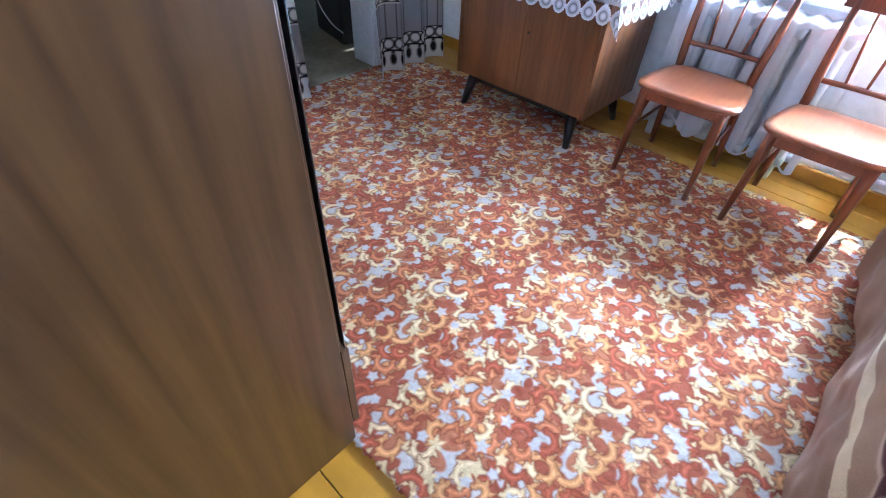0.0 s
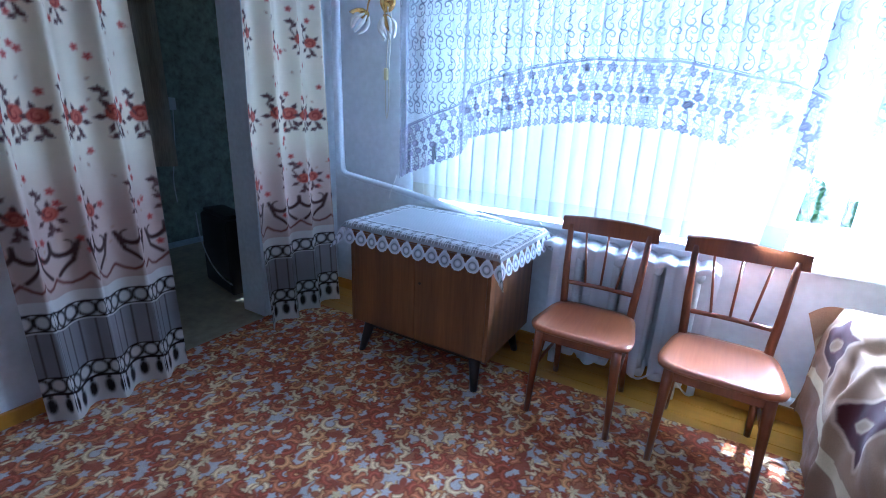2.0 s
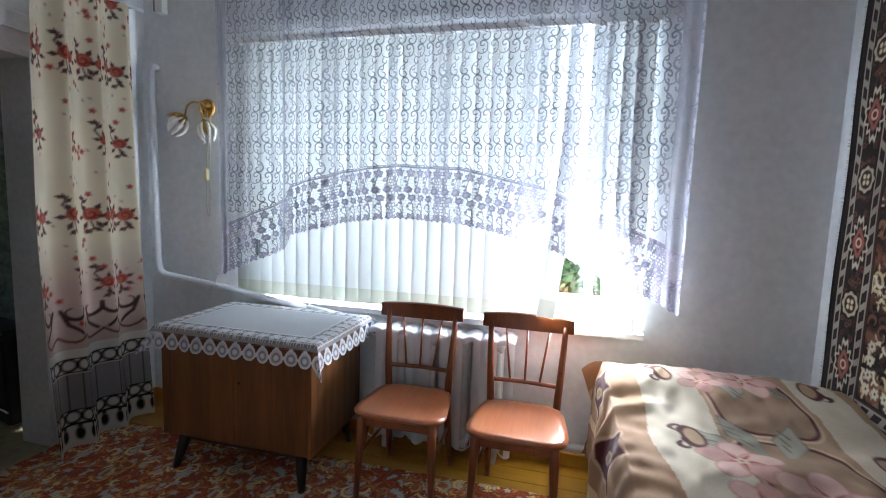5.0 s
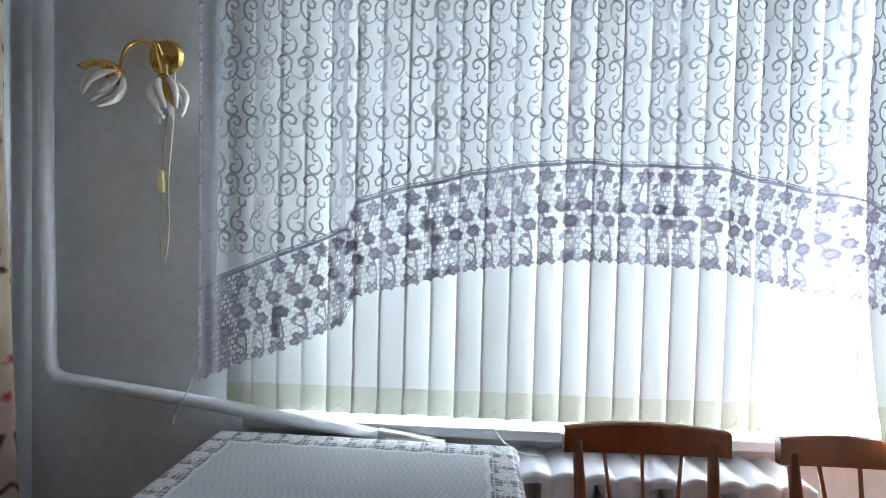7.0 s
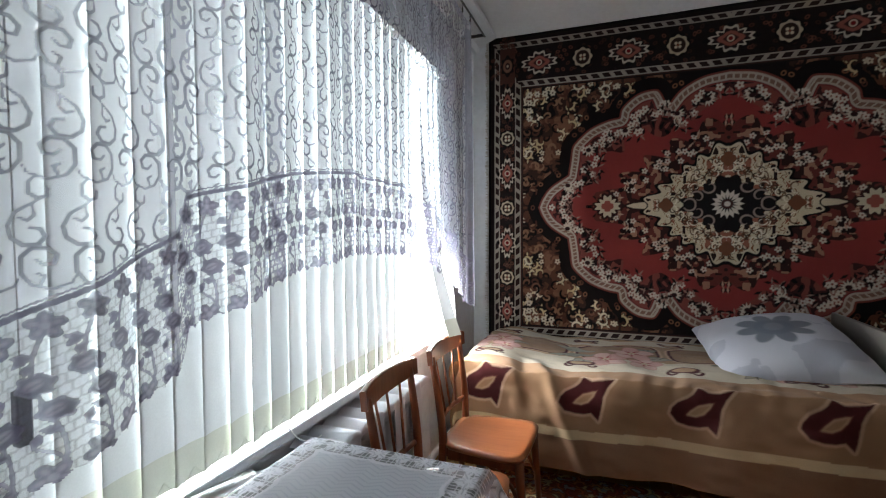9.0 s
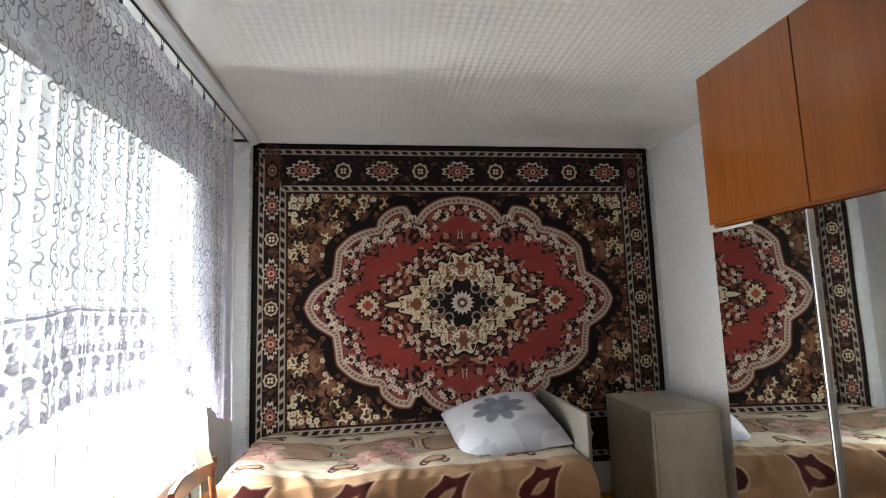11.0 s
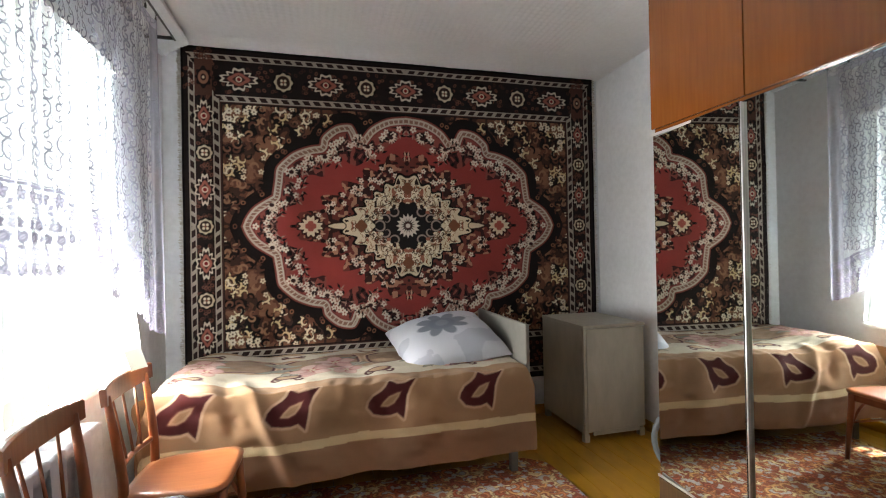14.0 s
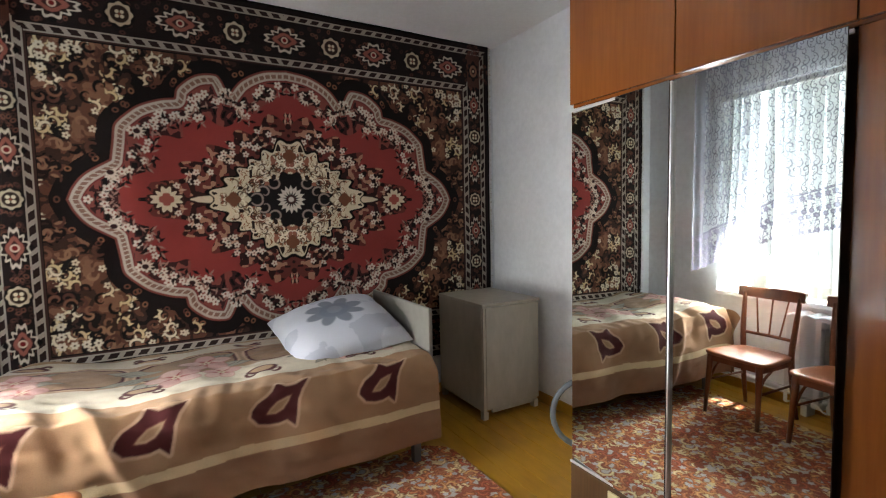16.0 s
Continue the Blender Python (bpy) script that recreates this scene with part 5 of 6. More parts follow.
    x = amp * np.sin(ph + 0.5 * np.sin(v * 1.3)) + 0.012 * np.sin(2 * ph + 1) + 0.06 * np.clip(1 - v / 1.6, 0, 1) ** 2
    y = y + 0.020 * np.cos(ph) * (1 - 0.4 * v / H)
    pinch = np.clip((v - 1.2) / 1.2, 0, 1)
    yc = (y0 + y1) / 2
    y = yc + (y - yc) * (1 - 0.10 * pinch)
    z = v + 0.012 + 0.010 * np.sin(ph + 0.9) * (1 - v / H)
    c = thing("door_curtain", -2.425, (y0 + y1) / 2, 0.0, label, "curtain", "curtains of the doorway")
    part("cloth", sheet("cloth", x, y - (y0 + y1) / 2, z, lm.c), M_DRAPE, c)
    return c


door_curtain(2.02, 2.60, 2, "cream cotton curtain printed with red roses and black rings, drawn open")
door_curtain(0.93, 1.50, 5, "cream cotton curtain printed with red roses and black rings, drawn open")
o = thing("door_curtain_rod", XW + 0.10, 1.76, 2.45, "plain rod above the doorway curtains", "curtain rod")
bm = bmesh.new()
rod(bm, (0, -0.92, 0), (0, 0.92, 0), 0.010, n=12)
part("pole", bm, M_CASING, o, smooth=True)
for s in (-0.85, 0.85):
    part("bracket", boxes((-0.099, 0.004, s - 0.008, s + 0.008, -0.012, 0.012), bevel=0.002), M_CASING, o)

# ---- blanket ----
PW, PL = 1.385, 2.42       # across the bed from the wall, along the bed from the headboard
bl = Loom(PL, PW, 430, 270, (160, 132, 104))
u, v = bl.u, bl.v          # u: from the headboard to the foot; v: from the wall over the top and down the front
CRM, MAR, PNK, GRN, LIP = (196, 184, 162), (76, 30, 31), (192, 150, 140), (136, 132, 116), (196, 164, 136)
TOP = 0.93                 # v where the top ends
wv = 0.012 * np.sin(u * 5 + 1) + 0.010 * np.sin(u * 11)
bl.lay(full, (v > 0.80 + wv).astype(float), (160, 126, 95))
bl.lay(full, (v > TOP + 0.29).astype(float), (146, 112, 86))
bl.lay(full, ((v > 0.575 + wv) & (v < 0.80 + wv)).astype(float), CRM)
bl.lay(full, ((v > 0.03 + wv) & (v < 0.20 + wv)).astype(float), CRM)
# brown panels edged by a maroon line, along the middle of the bed
for k in range(5):
    c0 = 0.14 + 0.51 * k
    rnd = ((np.abs(u - c0) / 0.245) ** 4 + (np.abs(v - 0.39 - wv) / 0.172) ** 4) ** 0.25
    bl.lay(full, bl.soft((rnd - 1) * 0.17), LIP)
    bl.lay(full, bl.soft((rnd - 0.95) * 0.17), MAR)
    bl.lay(full, bl.soft((rnd - 0.88) * 0.17), (150, 122, 96))
    bl.lay(full, ((rnd < 0.86) & (vnoise(u, v, 5, 55) > 0.55)).astype(float) * 0.6, (140, 112, 86))
# bunches of pink flowers with grey-green leaves, lying over the panels and the cream stripe
for a, b, sc0 in ((1.18, 0.46, 1.0), (0.34, 0.50, 1.0), (1.96, 0.42, 0.9)):
    for t, (du, dv, ln) in enumerate(((0.16, -0.06, 0.24), (0.15, 0.04, 0.26), (0.12, 0.12, 0.22), (-0.14, -0.10, 0.18), (-0.16, 0.02, 0.20))):
        an = math.atan2(dv, du)
        bl.leaf(a + du * 0.7, b + dv * 0.7, ln * sc0, 0.050, an, (112, 108, 94))
        bl.leaf(a + du * 0.7, b + dv * 0.7, ln * sc0 - 0.01, 0.044, an, GRN if t % 2 else (150, 144, 128))
        for j in range(3):
            q0 = 0.25 + 0.2 * j
            bl.stroke([(a + du * 0.7 + q0 * ln * math.cos(an), b + dv * 0.7 + q0 * ln * math.sin(an)), (a + du * 0.7 + (q0 + 0.16) * ln * math.cos(an + 0.18), b + dv * 0.7 + (q0 + 0.16) * ln * math.sin(an + 0.18))], 0.004, (100, 97, 84))
    for j, (du, dv, r) in enumerate(((0.04, 0.12, 0.115), (-0.10, -0.05, 0.12), (-0.16, 0.13, 0.085))):
        for t in range(5):
            an = t * 1.257 + j
            bl.ellipse(a + du + 0.55 * r * math.cos(an), b + dv + 0.55 * r * math.sin(an), 0.56 * r, 0.42 * r, an, (170, 122, 114))
            bl.ellipse(a + du + 0.57 * r * math.cos(an), b + dv + 0.57 * r * math.sin(an), 0.50 * r, 0.36 * r, an, PNK if t % 2 else (200, 164, 152))
        for t in range(5):
            an = t * 1.257 + j + 0.6
            bl.stroke([(a + du, b + dv), (a + du + 0.5 * r * math.cos(an), b + dv + 0.5 * r * math.sin(an))], [0.010, 0.002], (150, 70, 66))
        bl.flower(a + du, b + dv, 0.022, 5, (196, 176, 150), (140, 62, 60), j)
# scrolled cartouches on both cream stripes
for k in range(5):
    for b, sgn in ((0.692, 1), (0.115, -1)):
        a = 0.33 + 0.51 * k
        bl.ellipse(a, b - 0.004 * sgn, 0.078, 0.043, 0.12 * sgn, MAR)
        bl.ellipse(a, b - 0.012 * sgn, 0.056, 0.026, 0.12 * sgn, (168, 138, 108))
        bl.curl(a - 0.066, b + 0.024 * sgn, 0.026, 0.5, 4.2, 0.010, MAR, hand=sgn)
        bl.curl(a + 0.062, b + 0.026 * sgn, 0.028, 2.6, 4.2, 0.010, MAR, hand=-sgn)
        bl.ellipse(a, b + 0.044 * sgn, 0.032, 0.016, 0, CRM)
# the front: maroon pods with two pointed fins, outlined in pale thread, and a cream stripe below
bl.lay(full, ((v > TOP + 0.243 + 0.3 * wv) & (v < TOP + 0.288 + 0.3 * wv)).astype(float), (214, 192, 152))
POD = [(0.0, 0.0), (-0.008, -0.028), (-0.032, -0.058), (-0.076, -0.083), (-0.100, -0.102), (-0.120, -0.130), (-0.160, -0.111), (-0.210, -0.112), (-0.268, -0.128), (-0.232, -0.085), (-0.212, -0.045), (-0.205, 0.005), (-0.190, 0.075), (-0.155, 0.040), (-0.120, 0.050), (-0.080, 0.050), (-0.030, 0.038)]
EYE = [(-0.050, 0.004), (-0.075, -0.030), (-0.110, -0.062), (-0.160, -0.078), (-0.200, -0.082), (-0.178, -0.035), (-0.150, 0.000), (-0.110, 0.018), (-0.070, 0.014)]
for k in range(5):
    a, b = 0.42 + 0.51 * k, TOP + 0.118
    dp = inside(u, v, [(a + x, b + y) for x, y in POD])
    bl.lay(full, bl.soft(dp - 0.013), LIP)
    bl.lay(full, bl.soft(dp), MAR)
    de = inside(u, v, [(a + x, b + y) for x, y in EYE])
    bl.lay(full, bl.soft(de + 0.008), (112, 62, 56))
    bl.lay(full, bl.soft(de + 0.013), (188, 158, 126))
    bl.lay(full, bl.soft(de + 0.022), (166, 134, 102))
# drape over the mattress: x across, y along, with soft edges and wrinkles
TX, TY = 0.272, 2.585
sx = 1.195 - v
oxv = np.maximum(TX + 0.03 - sx, 0)
sy = 0.612 + u
oyv = np.maximum(sy - (TY - 0.03), 0)


def soft_over(o, r=0.045):
    """How far an edge that bends with radius r still runs on sideways."""
    return r * (1 - np.exp(-o / r))


bxx = np.maximum(sx, TX + 0.03) - soft_over(oxv)
byy = np.minimum(sy, TY - 0.03) + soft_over(oyv)
hang = np.maximum(np.maximum(oxv, oyv) - 0.03, 0) + 0.15 * np.minimum(oxv, oyv)
dome = 0.016 * np.sin(np.clip((sx - 0.27) / 0.9, 0, 1) * math.pi) + 0.034 * np.exp(-((sy - 2.46) / 0.20) ** 2) + 0.008 * np.sin(sy * 2.3)
crease = np.exp(-((u - 1.50 + 0.42 * (v - TOP)) / 0.040) ** 2) * np.clip((v - 0.70) / 0.2, 0, 1)
crease2 = np.exp(-((u - 1.63 + 0.25 * (v - TOP)) / 0.035) ** 2) * np.clip((v - 0.75) / 0.15, 0, 1) * np.clip((TOP + 0.22 - v) / 0.1, 0, 1)
wr = 0.020 * (vnoise(u + 0.3 * v, v, 6, 61) - 0.5) + 0.010 * (vnoise(u + 0.2 * v, 1.6 * v, 15, 62) - 0.5) + 0.020 * crease - 0.014 * crease2
small = 0.0028 * np.sin(u * 62 + 9 * vnoise(u, v, 4, 63)) * np.exp(-((v - 0.90) / 0.10) ** 2) * np.clip(vnoise(u, v, 3, 64) * 2 - 0.5, 0, 1)
front = np.clip(hang / 0.10, 0, 1)
bzz = 0.632 + dome * np.clip(1 - hang / 0.25, 0.35, 1) + (wr + small) * (1 - 0.7 * front) - hang
ripple = 0.010 * np.sin(sy * 6.5 + 0.8) * front * np.clip(oxv * 4, 0, 1) + 0.006 * np.sin(sy * 15) * front * np.clip(oxv * 3, 0, 1)
bxx = bxx - ripple - 0.07 * np.clip(oxv, 0, 0.45) - 1.1 * (wr + small) * front - 0.012 * crease * front
byy = byy + 0.02 * np.sin(sx * 12) * front * np.clip(oyv * 4, 0, 1) + 0.05 * np.clip(oyv, 0, 0.3) - 0.035 * front * np.clip(1 - u / 0.12, 0, 1)
bzz = np.maximum(bzz, 0.165 + 0.01 * np.sin(sy * 9))
blank = thing("blanket", (TX + 1.195) / 2, 1.6, 0.16, "beige plush blanket with maroon motifs and pink flowers on the bed", "blanket")
part("cloth", sheet("cloth", bxx - (TX + 1.195) / 2, byy - 1.6, bzz - 0.16, bl.c), M_BLANKET, blank)

# a corner of the blanket sticks out past the foot end
fu, fv = np.meshgrid(np.linspace(0, 1, 24), np.linspace(0, 1, 24))
flap = Loom(1, 1, 24, 24, (170, 136, 102))
flap.lay(full, (np.abs(fv - 0.42 - 0.12 * fu) < 0.10).astype(float), (206, 184, 146))
fx = 0.315 - (0.13 - 0.07 * fv) * fu * (1 - 0.25 * fv)
fz = 0.640 - 0.26 * fv - 0.05 * fu + 0.02 * np.sin(fu * 3.0)
fy = 2.605 + 0.030 * np.sin(fu * 2.6) - 0.035 * fu * fv
part("corner_flap", sheet("corner_flap", fx - (TX + 1.195) / 2, fy - 1.6, fz - 0.16, flap.c), M_BLANKET, blank)

# ---- pillow ----
n1, n2 = 90, 90
uu, vv = np.meshgrid(np.linspace(-1, 1, n1), np.linspace(-1, 1, n2))
pl = Loom(2, 2, n1, n2, (206, 208, 216))
patch = vnoise(pl.u, pl.v, 2.6, 71) + 0.4 * vnoise(pl.u, pl.v, 8, 72)
pl.lay(full, ((patch > 0.78) & (np.hypot(uu, vv) > 0.55)).astype(float) * 0.7, (176, 180, 192))
for k in range(8):
    a = k * math.pi / 4 + 0.2
    pl.ellipse(1.02 + 0.29 * math.cos(a), 1.02 + 0.33 * math.sin(a), 0.20, 0.115, a, (128, 134, 146))
pl.ellipse(1.02, 1.02, 0.24, 0.26, 0, (120, 127, 140))
pl.ellipse(1.02, 1.02, 0.13, 0.13, 0, (134, 140, 152))
full_h = np.clip((1 - np.abs(uu) ** 2.6) * (1 - np.abs(vv) ** 2.6), 0, 1) ** 0.42
pin = 1 - 0.06 * (1 - uu ** 2) * np.abs(vv) ** 3 - 0.06 * (1 - vv ** 2) * np.abs(uu) ** 3
crease = 0.012 * (vnoise(uu + 2, vv + 2, 3.5, 73) - 0.5) + 0.006 * np.sin(9 * uu + 5 * vv) * np.abs(uu * vv)
pillow = thing("pillow", 0.80, 0.945, 0.578, "white pillow with a grey flower print lying on the bed", "pillow", rz=4)
pillow.matrix_basis = pose(0.80, 0.965, 0.690, -9, -15, 4)
part("cover", sheet("cover", 0.325 * uu * pin, 0.345 * vv * pin, 0.150 * full_h + crease + 0.02, pl.c), M_PILLOW, pillow, smooth=True)
part("underside", sheet("underside", 0.325 * uu * pin, 0.345 * vv * pin, 0.02 - 0.045 * full_h + crease * 0.5, pl.c), M_PILLOW, pillow, smooth=True)

# ---- lace cloth on the cabinet ----
TW, TD, OV = 0.89, 0.56, 0.095
tw, td = TW + 2 * OV, TD + 2 * OV
cl2 = Loom(tw, td, 330, 232, (214, 216, 222), 0.96)
u, v = cl2.u, cl2.v
m = np.minimum(np.minimum(u, tw - u), np.minimum(v, td - v))
inner = (m > 0.085) & (m < 0.170)
cl2.lay(full, inner.astype(float), (208, 210, 216), 0.36)
mesh = (np.abs(np.sin(u * 260)) < 0.30) | (np.abs(np.sin(v * 260)) < 0.30)
cl2.lay(full, (inner & mesh).astype(float), (222, 222, 228), 0.90)
for k in range(34):
    for side_no in range(4):
        L = tw if side_no % 2 == 0 else td
        a = k * 0.070 + 0.13
        if a > L - 0.12:
            continue
        cu, cv = ((a, 0.127), (tw - 0.127, a), (a, td - 0.127), (0.127, a))[side_no]
        base = (0.0, 1.571, 3.142, 4.712)[side_no]
        for t in range(5):
            an = base + 0.55 * (k % 2) + t * 1.257
            cl2.leaf(cu, cv, 0.040, 0.0105, an, (230, 231, 236), 0.99)
            cl2.stroke([(cu + 0.012 * math.cos(an), cv + 0.012 * math.sin(an)), (cu + 0.040 * math.cos(an), cv + 0.040 * math.sin(an))], 0.0014, (176, 178, 188), 0.9)
        for t in (-1, 1):
            cl2.leaf(cu + 0.046 * math.cos(base), cv + 0.046 * math.sin(base), 0.034, 0.0085, base + 1.25 * t, (228, 229, 234), 0.98)
scall = 0.168 + 0.010 * np.abs(np.sin((u + v) * 38))
cl2.lay(full, (np.abs(m - scall) < 0.005).astype(float), (230, 230, 236), 0.99)
zig = (u + 0.018 * np.abs(((v / 0.036) % 2) - 1)) / 0.017
dm = (m > 0.182) & (np.abs((zig % 1) - 0.5) < 0.14)
cl2.lay(full, dm.astype(float), (198, 201, 209), 0.96)
cl2.lay(full, (m < 0.085).astype(float), (214, 214, 220), 0.45)
keep = m > 0.075
step = 0.072
for side_no in range(4):
    L = tw if side_no % 2 == 0 else td
    cnt = int(L / step)
    for k in range(cnt + 1):
        a = (L - cnt * step) / 2 + k * step
        cu, cv = ((a, 0.040), (tw - 0.040, a), (a, td - 0.040), (0.040, a))[side_no]
        cl2.ellipse(cu, cv, 0.036, 0.036, 0, (214, 216, 224), 0.88)
        cl2.ellipse(cu, cv, 0.033, 0.033, 0, (228, 230, 238), 0.98, ring=0.004)
        cl2.ellipse(cu, cv, 0.018, 0.018, 0, (150, 152, 162), 0.7, ring=0.003)
        cl2.ellipse(cu, cv, 0.008, 0.008, 0, (232, 232, 240), 0.95)
        keep |= np.hypot(u - cu, v - cv) < 0.0365
ox = np.maximum(OV - u, 0) + np.maximum(u - (tw - OV), 0)
oy = np.maximum(OV - v, 0) + np.maximum(v - (td - OV), 0)
sgx, sgy = np.where(u < OV, -1, 1), np.where(v < OV, -1, 1)
hx = np.clip(u, OV, tw - OV) - tw / 2
hy = np.clip(v, OV, td - OV) - td / 2
both = np.minimum(ox, oy)
fl2 = 0.010 * np.sin((hx + hy) * 30)
X = hx + sgx * (0.010 * (1 - np.exp(-ox / 0.01)) + 0.18 * ox + 0.35 * both)
Y = hy + sgy * (0.010 * (1 - np.exp(-oy / 0.01)) + 0.14 * oy + 0.35 * both) + fl2 * oy * 8
pad = 0.026 * np.clip(np.minimum(np.minimum(u - OV, tw - OV - u), np.minimum(v - OV, td - OV - v)) / 0.05 + 0.75, 0, 1)
Z = 0.004 + pad - np.maximum(ox, oy) * 0.96 - 0.3 * both + 0.002 * vnoise(u, v, 14, 81)
cloth = thing("tablecloth", -1.402, 2.395, 0.714, "white lace cloth with crocheted ring edging laid on the cabinet", "tablecloth", rz=-1.0)
part("lace", sheet("lace", X, Y, Z, cl2.c, keep), M_CLOTH, cloth)

# ---- wall sconce with two petal lamps ----
sc = thing("wall_lamp", -2.085, YN - 0.001, 1.90, "brass wall lamp with two white petal shades and a cord", "wall lamp")
bm = bmesh.new()
rod(bm, (0, 0, 0), (0, -0.012, 0), 0.058, 0.050, 24)
rod(bm, (0, -0.012, 0), (0, -0.024, 0), 0.040, 0.012, 20)
part("wall_plate", bm, M_BRASS, sc, smooth=False)
for s, end in ((-1, (-0.112, -0.06, -0.072)), (1, (0.040, -0.07, -0.100))):
    bm = bmesh.new()
    tube(bm, curve_points([(0, -0.02, 0), (s * 0.02 - 0.02, -0.05, 0.030), (end[0] * 0.6 - 0.01, -0.075, 0.0), end], 6), 0.0055, 8)
    part("arm", bm, M_BRASS, sc, smooth=True)
    bm = bmesh.new()
    rod(bm, (end[0] + (0.006 if s < 0 else -0.004), end[1], end[2] + 0.016), (end[0] + (-0.022 if s < 0 else 0.010), end[1], end[2] - 0.016), 0.014, 0.036, 16)
    part("cup", bm, M_BRASS, sc, "brass lamp cup", smooth=True)
    e = Vector(end)
    out = Vector((-1.0, -0.1, 0.0) if s < 0 else (0.45, -0.15, -0.85))
    bm = bmesh.new()
    tube(bm, [e + Vector((0, -0.012, 0.016)) + out * t for t in (0.0, 0.02, 0.05, 0.085, 0.115)], [0.010, 0.019, 0.021, 0.014, 0.002], 10)
    part("leaf_cap", bm, M_BRASS, sc, "brass leaf over the petals", smooth=True)
    for k in range(7):
        a = k / 7 * 2 * math.pi
        dirv = Vector((-0.55 if s < 0 else 0.25, -0.15, -0.6)).normalized()
        sidev = dirv.orthogonal().normalized()
        upv = dirv.cross(sidev)
        rad = sidev * math.cos(a) + upv * math.sin(a)
        e = Vector(end)
        pts = [e + rad * 0.018, e + rad * 0.040 + dirv * 0.03, e + rad * 0.048 + dirv * 0.07, e + rad * 0.030 + dirv * 0.115]
        bm = bmesh.new()
        tube(bm, curve_points(pts, 4), [0.003 + 0.0085 * math.sin(math.pi * (i + 1) / 14) for i in range(13)], 7)
        part("petal", bm, M_PETAL, sc, "white glass petal", smooth=True)
bm = bmesh.new()
cordp = [(0.015, -0.02, -0.03), (0.028, -0.03, -0.16), (0.012, -0.025, -0.30), (0.002, -0.02, -0.42), (-0.002, -0.02, -0.56), (0.010, -0.02, -0.66), (0.026, -0.02, -0.56), (0.024, -0.022, -0.40), (0.045, -0.03, -0.2), (0.055, -0.04, -0.06)]
tube(bm, curve_points(cordp, 5), 0.0028, 6)
part("cord", bm, M_CORD, sc, smooth=True)
part("switch", boxes((-0.010, 0.014, -0.030, -0.010, -0.435, -0.365), bevel=0.006), M_IVORY, sc, "small ivory cord switch")
part("pull_tag", boxes((-0.030, -0.008, -0.02, -0.012, -0.215, -0.190), bevel=0.003), M_PLASTIC, sc)

# ---- grey weight of the blind's pull cord ----
o = thing("cord_weight", -1.675, 2.69, 1.075, "small grey cord weight hanging beside the blind", "cord weight")
part("body", boxes((-0.011, 0.011, -0.010, 0.010, -0.045, 0.045), bevel=0.004), M_HOSE, o)
bm = bmesh.new()
rod(bm, (0, 0, 0.045), (0, 0.01, 1.17), 0.0015, n=6)
part("cord", bm, M_PLASTIC, o)

o = thing("junction_box", -2.375, YN - 0.001, 2.50, "small white and grey electrical box high on the wall", "junction box")
part("case", boxes((-0.035, 0.02, -0.045, 0.0, -0.04, 0.05), bevel=0.005), M_PLASTIC, o)
part("cover", boxes((-0.048, -0.036, -0.042, -0.002, -0.03, 0.05), bevel=0.002), M_HOSE, o, "grey cover")

# ---- white cloth hung over the radiator ----
uu, vv = np.meshgrid(np.linspace(0, 1, 170), np.linspace(0, 1, 60))
x = -0.40 + 0.80 * uu
gap = (np.sin(uu * 2 * math.pi * 4.5 + 0.6) > 0.62) & (vv > 0.28) & (vv < 0.98)
rise = np.clip(vv / 0.24, 0, 1)
y = np.where(vv < 0.24, 0.07 - 0.155 * rise, -0.085 - 0.010 * (vv - 0.24))
y = y - 0.016 * np.abs(np.sin(uu * math.pi * 9)) * np.clip(vv * 3, 0, 1) - 0.008 * np.sin(uu * 40) * vv
z = 0.684 + 0.018 * np.abs(np.sin(uu * math.pi * 9)) * (1 - np.clip((vv - 0.24) * 6, 0, 1)) - np.maximum(vv - 0.24, 0) * (0.74 + 0.05 * np.sin(uu * 21))
cw = Loom(1, 1, 170, 60, (222, 224, 230))
rc = thing("radiator_cloth", -0.54, 2.695, 0.0, "gathered white cloth strips draped over the radiator", "cloth")
part("cloth", sheet("cloth", x, y, z, cw.c, ~gap), M_SHEET, rc)

# ---- hose beside the wardrobe ----
o = thing("hose", -0.065, -0.226, 0.02, "grey ribbed vacuum hose standing coiled on the floor behind the wardrobe", "hose")
bm = bmesh.new()
pts = [Vector((-0.5 * 0.19 * math.cos(t), -0.866 * 0.19 * math.cos(t), 0.215 + 0.20 * math.sin(t))) for t in [k * 2 * math.pi / 60 for k in range(57)]]
tube(bm, pts, [0.016 + 0.0014 * (i % 2) for i in range(len(pts))], 10)
part("coil", bm, M_HOSE, o, smooth=True)

# ---- hall beyond the doorway ----
o = thing("speaker_box", -3.18, 2.33, -0.004, "black plastic box with a white cable standing in the hall", "box", rz=-12)
part("case", boxes((-0.24, 0.22, -0.09, 0.10, 0.0, 0.53), bevel=0.02), M_BLACKBOX, o)
part("lid", boxes((-0.22, 0.16, -0.07, 0.08, 0.531, 0.560), bevel=0.008), M_BLACKBOX, o)
bm = bmesh.new()
tube(bm, curve_points([(-0.25, -0.11, 0.52), (-0.20, -0.115, 0.34), (-0.06, -0.118, 0.20), (0.12, -0.118, 0.13), (0.30, -0.12, 0.12)], 6), 0.005, 6)
part("cable", bm, M_PLASTIC, o, "white cable", smooth=True)
uu, vv = np.meshgrid(np.linspace(0, 1, 80), np.linspace(0, 1, 30))
o = thing("hall_drape", HX + 0.16, 2.05, 0.75, "dim brownish translucent drape on the hall wall", "curtain")
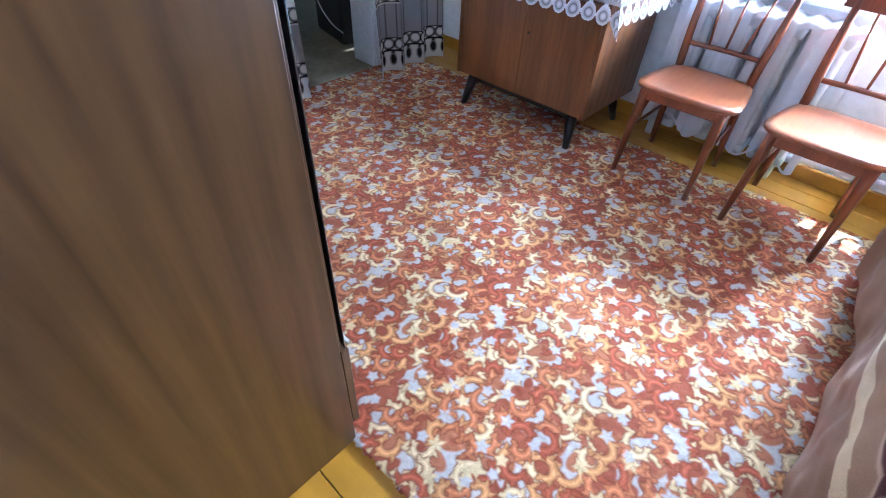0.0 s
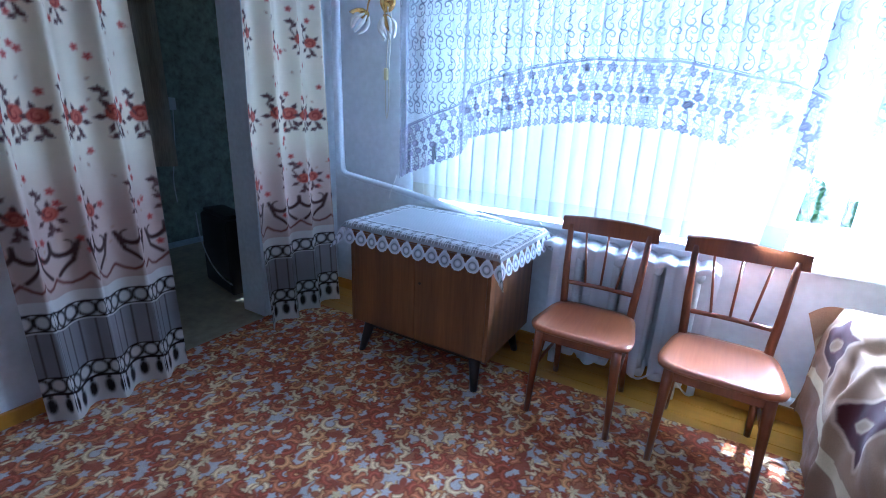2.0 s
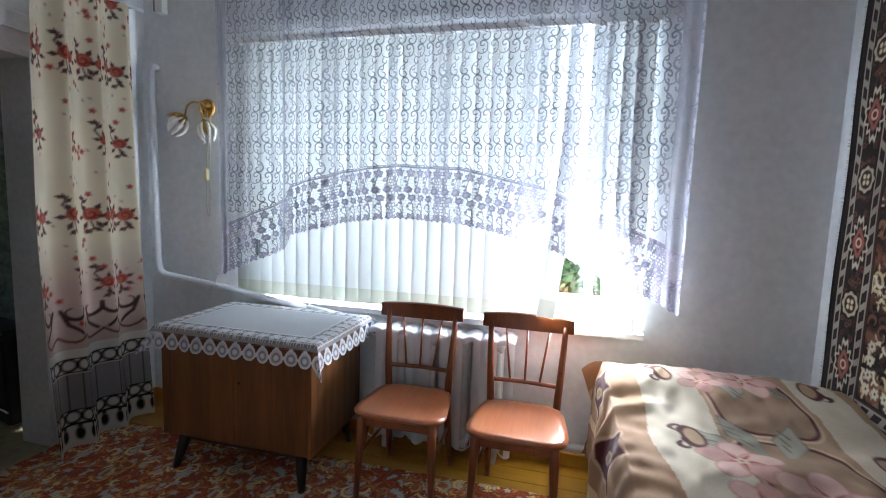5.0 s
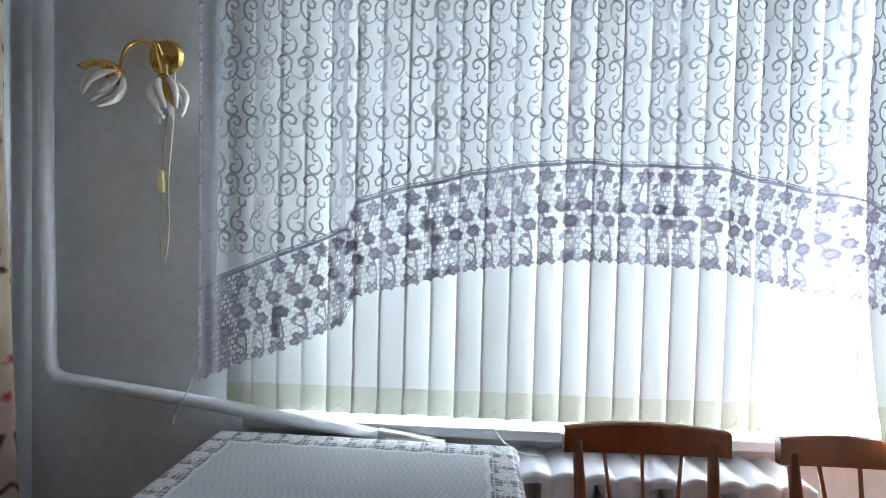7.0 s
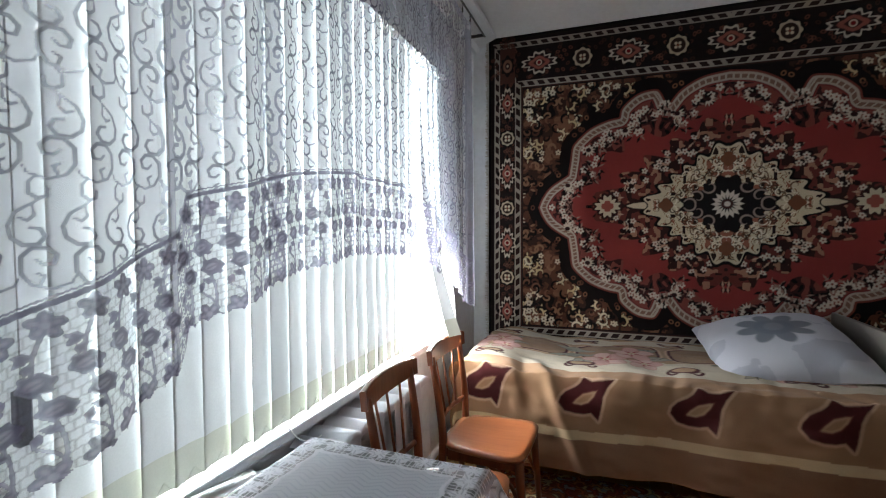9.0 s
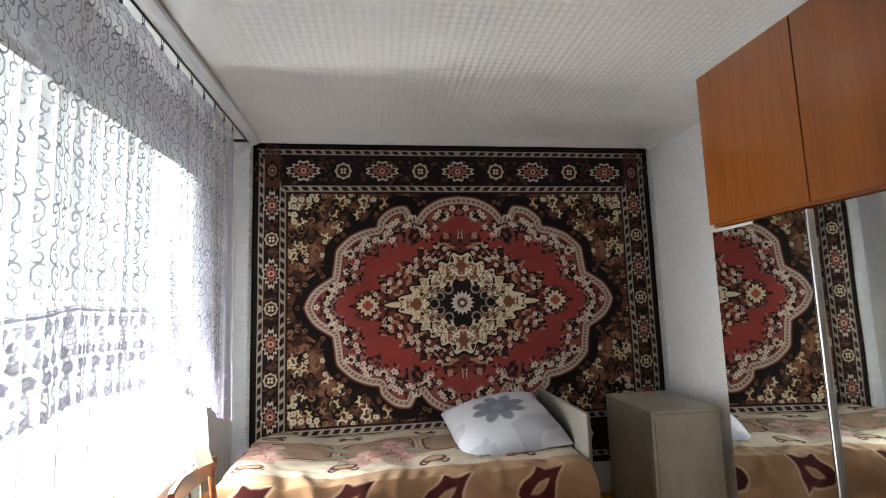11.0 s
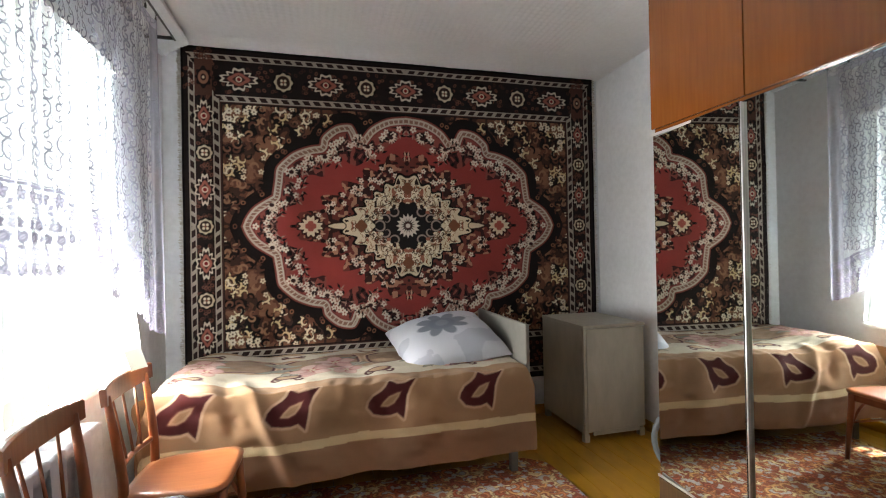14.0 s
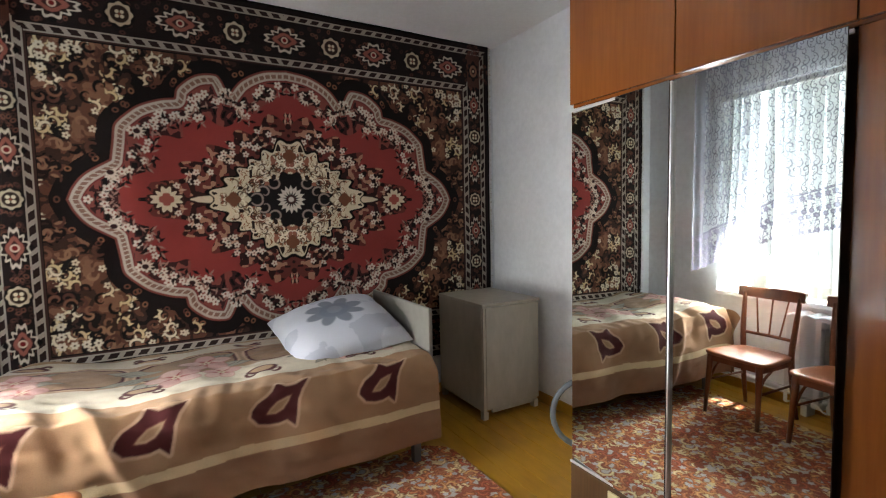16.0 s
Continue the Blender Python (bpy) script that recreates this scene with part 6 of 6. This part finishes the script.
part("cloth", sheet("cloth", 0.035 * np.sin(uu * 34 + np.sin(vv * 2)), 1.1 * (uu - 0.5), vv * 1.75), M_HALLCLOTH, o)
o = thing("wall_plug", HX + 0.001, 2.70, 1.25, "white plug with cable on the hall wall", "plug")
part("body", boxes((0.0, 0.04, -0.03, 0.03, -0.05, 0.05), bevel=0.008), M_PLASTIC, o)
bm = bmesh.new()
tube(bm, curve_points([(0.03, 0, -0.05), (0.04, -0.03, -0.35), (0.08, -0.10, -0.62), (0.2, -0.16, -0.80)], 6), 0.005, 6)
part("cable", bm, M_PLASTIC, o, smooth=True)
o = thing("hall_skirting", HX + 0.012, 1.8, 0.0, "pale skirting strip at the foot of the hall wall", "skirting", kind="structure")
part("strip", boxes((-0.011, 0.010, -1.4, 1.4, 0.0, 0.05), bevel=0.003), M_CASING, o)


# ---- outside: bushes by the window ----
def bush(x, y, h, seed, label):
    b = thing("bush", x, y, -0.70, label, "bush", "bushes outside the window")
    rng = random.Random(seed)
    bm = bmesh.new()
    for k in range(5):
        a = k * 1.3
        tube(bm, curve_points([(0, 0, 0), (0.1 * math.cos(a), 0.1 * math.sin(a), h * 0.4), (0.35 * math.cos(a), 0.35 * math.sin(a), h * 0.8)], 3), [0.03, 0.027, 0.024, 0.02, 0.016, 0.013, 0.01], 6)
    part("stems", bm, M_BARK, b)
    verts, faces = [], []
    for i in range(1700):
        a, t = rng.random() * 6.28, rng.random()
        r = 0.62 * math.sqrt(rng.random()) * (0.55 + 0.6 * math.sin(math.pi * (0.15 + 0.8 * t)))
        c = Vector((r * math.cos(a), r * math.sin(a), h * (0.12 + 0.92 * t) + 0.12 * rng.random()))
        d1 = Vector((rng.uniform(-1, 1), rng.uniform(-1, 1), rng.uniform(-0.7, 0.5))).normalized()
        d2 = d1.orthogonal().normalized()
        ln, wd = 0.06 + 0.05 * rng.random(), 0.022 + 0.014 * rng.random()
        k = len(verts)
        verts += [c, c + d1 * ln * 0.5 + d2 * wd, c + d1 * ln, c + d1 * ln * 0.5 - d2 * wd]
        faces.append((k, k + 1, k + 2, k + 3))
    me = bpy.data.meshes.new("leaves")
    me.from_pydata(verts, [], faces)
    part("leaves", me, M_LEAF, b)
    return b


bush(0.55, 4.6, 2.1, 1, "sunlit leafy green bush outside the window")
bush(1.6, 5.2, 2.4, 2, "sunlit leafy green bush outside the window")
bush(-0.4, 5.6, 2.2, 3, "sunlit leafy green bush outside the window")

# ---- floor boards, laid along the window wall ----
bw = 0.118
mesh0 = None
cnt = int((YN - YS) / bw)
for i in range(cnt + 1):
    y0b = YS + i * bw
    y1b = min(YN, y0b + bw)
    if y1b - y0b < 0.01:
        continue
    if mesh0 is None or y1b - y0b < bw - 1e-6:
        bm = bmesh.new()
        box(bm, 0, XE - XW, 0.0012, y1b - y0b - 0.0012, -0.011, 0.0, 0.0018, 1)
        me = bpy.data.meshes.new("plank")
        bm.to_mesh(me)
        bm.free()
        me.materials.append(M_FLOOR)
        if mesh0 is None:
            mesh0 = me
    else:
        me = mesh0
    p = new("plank", me)
    p.parent = floor
    p.location = (XW, y0b, 0.0)
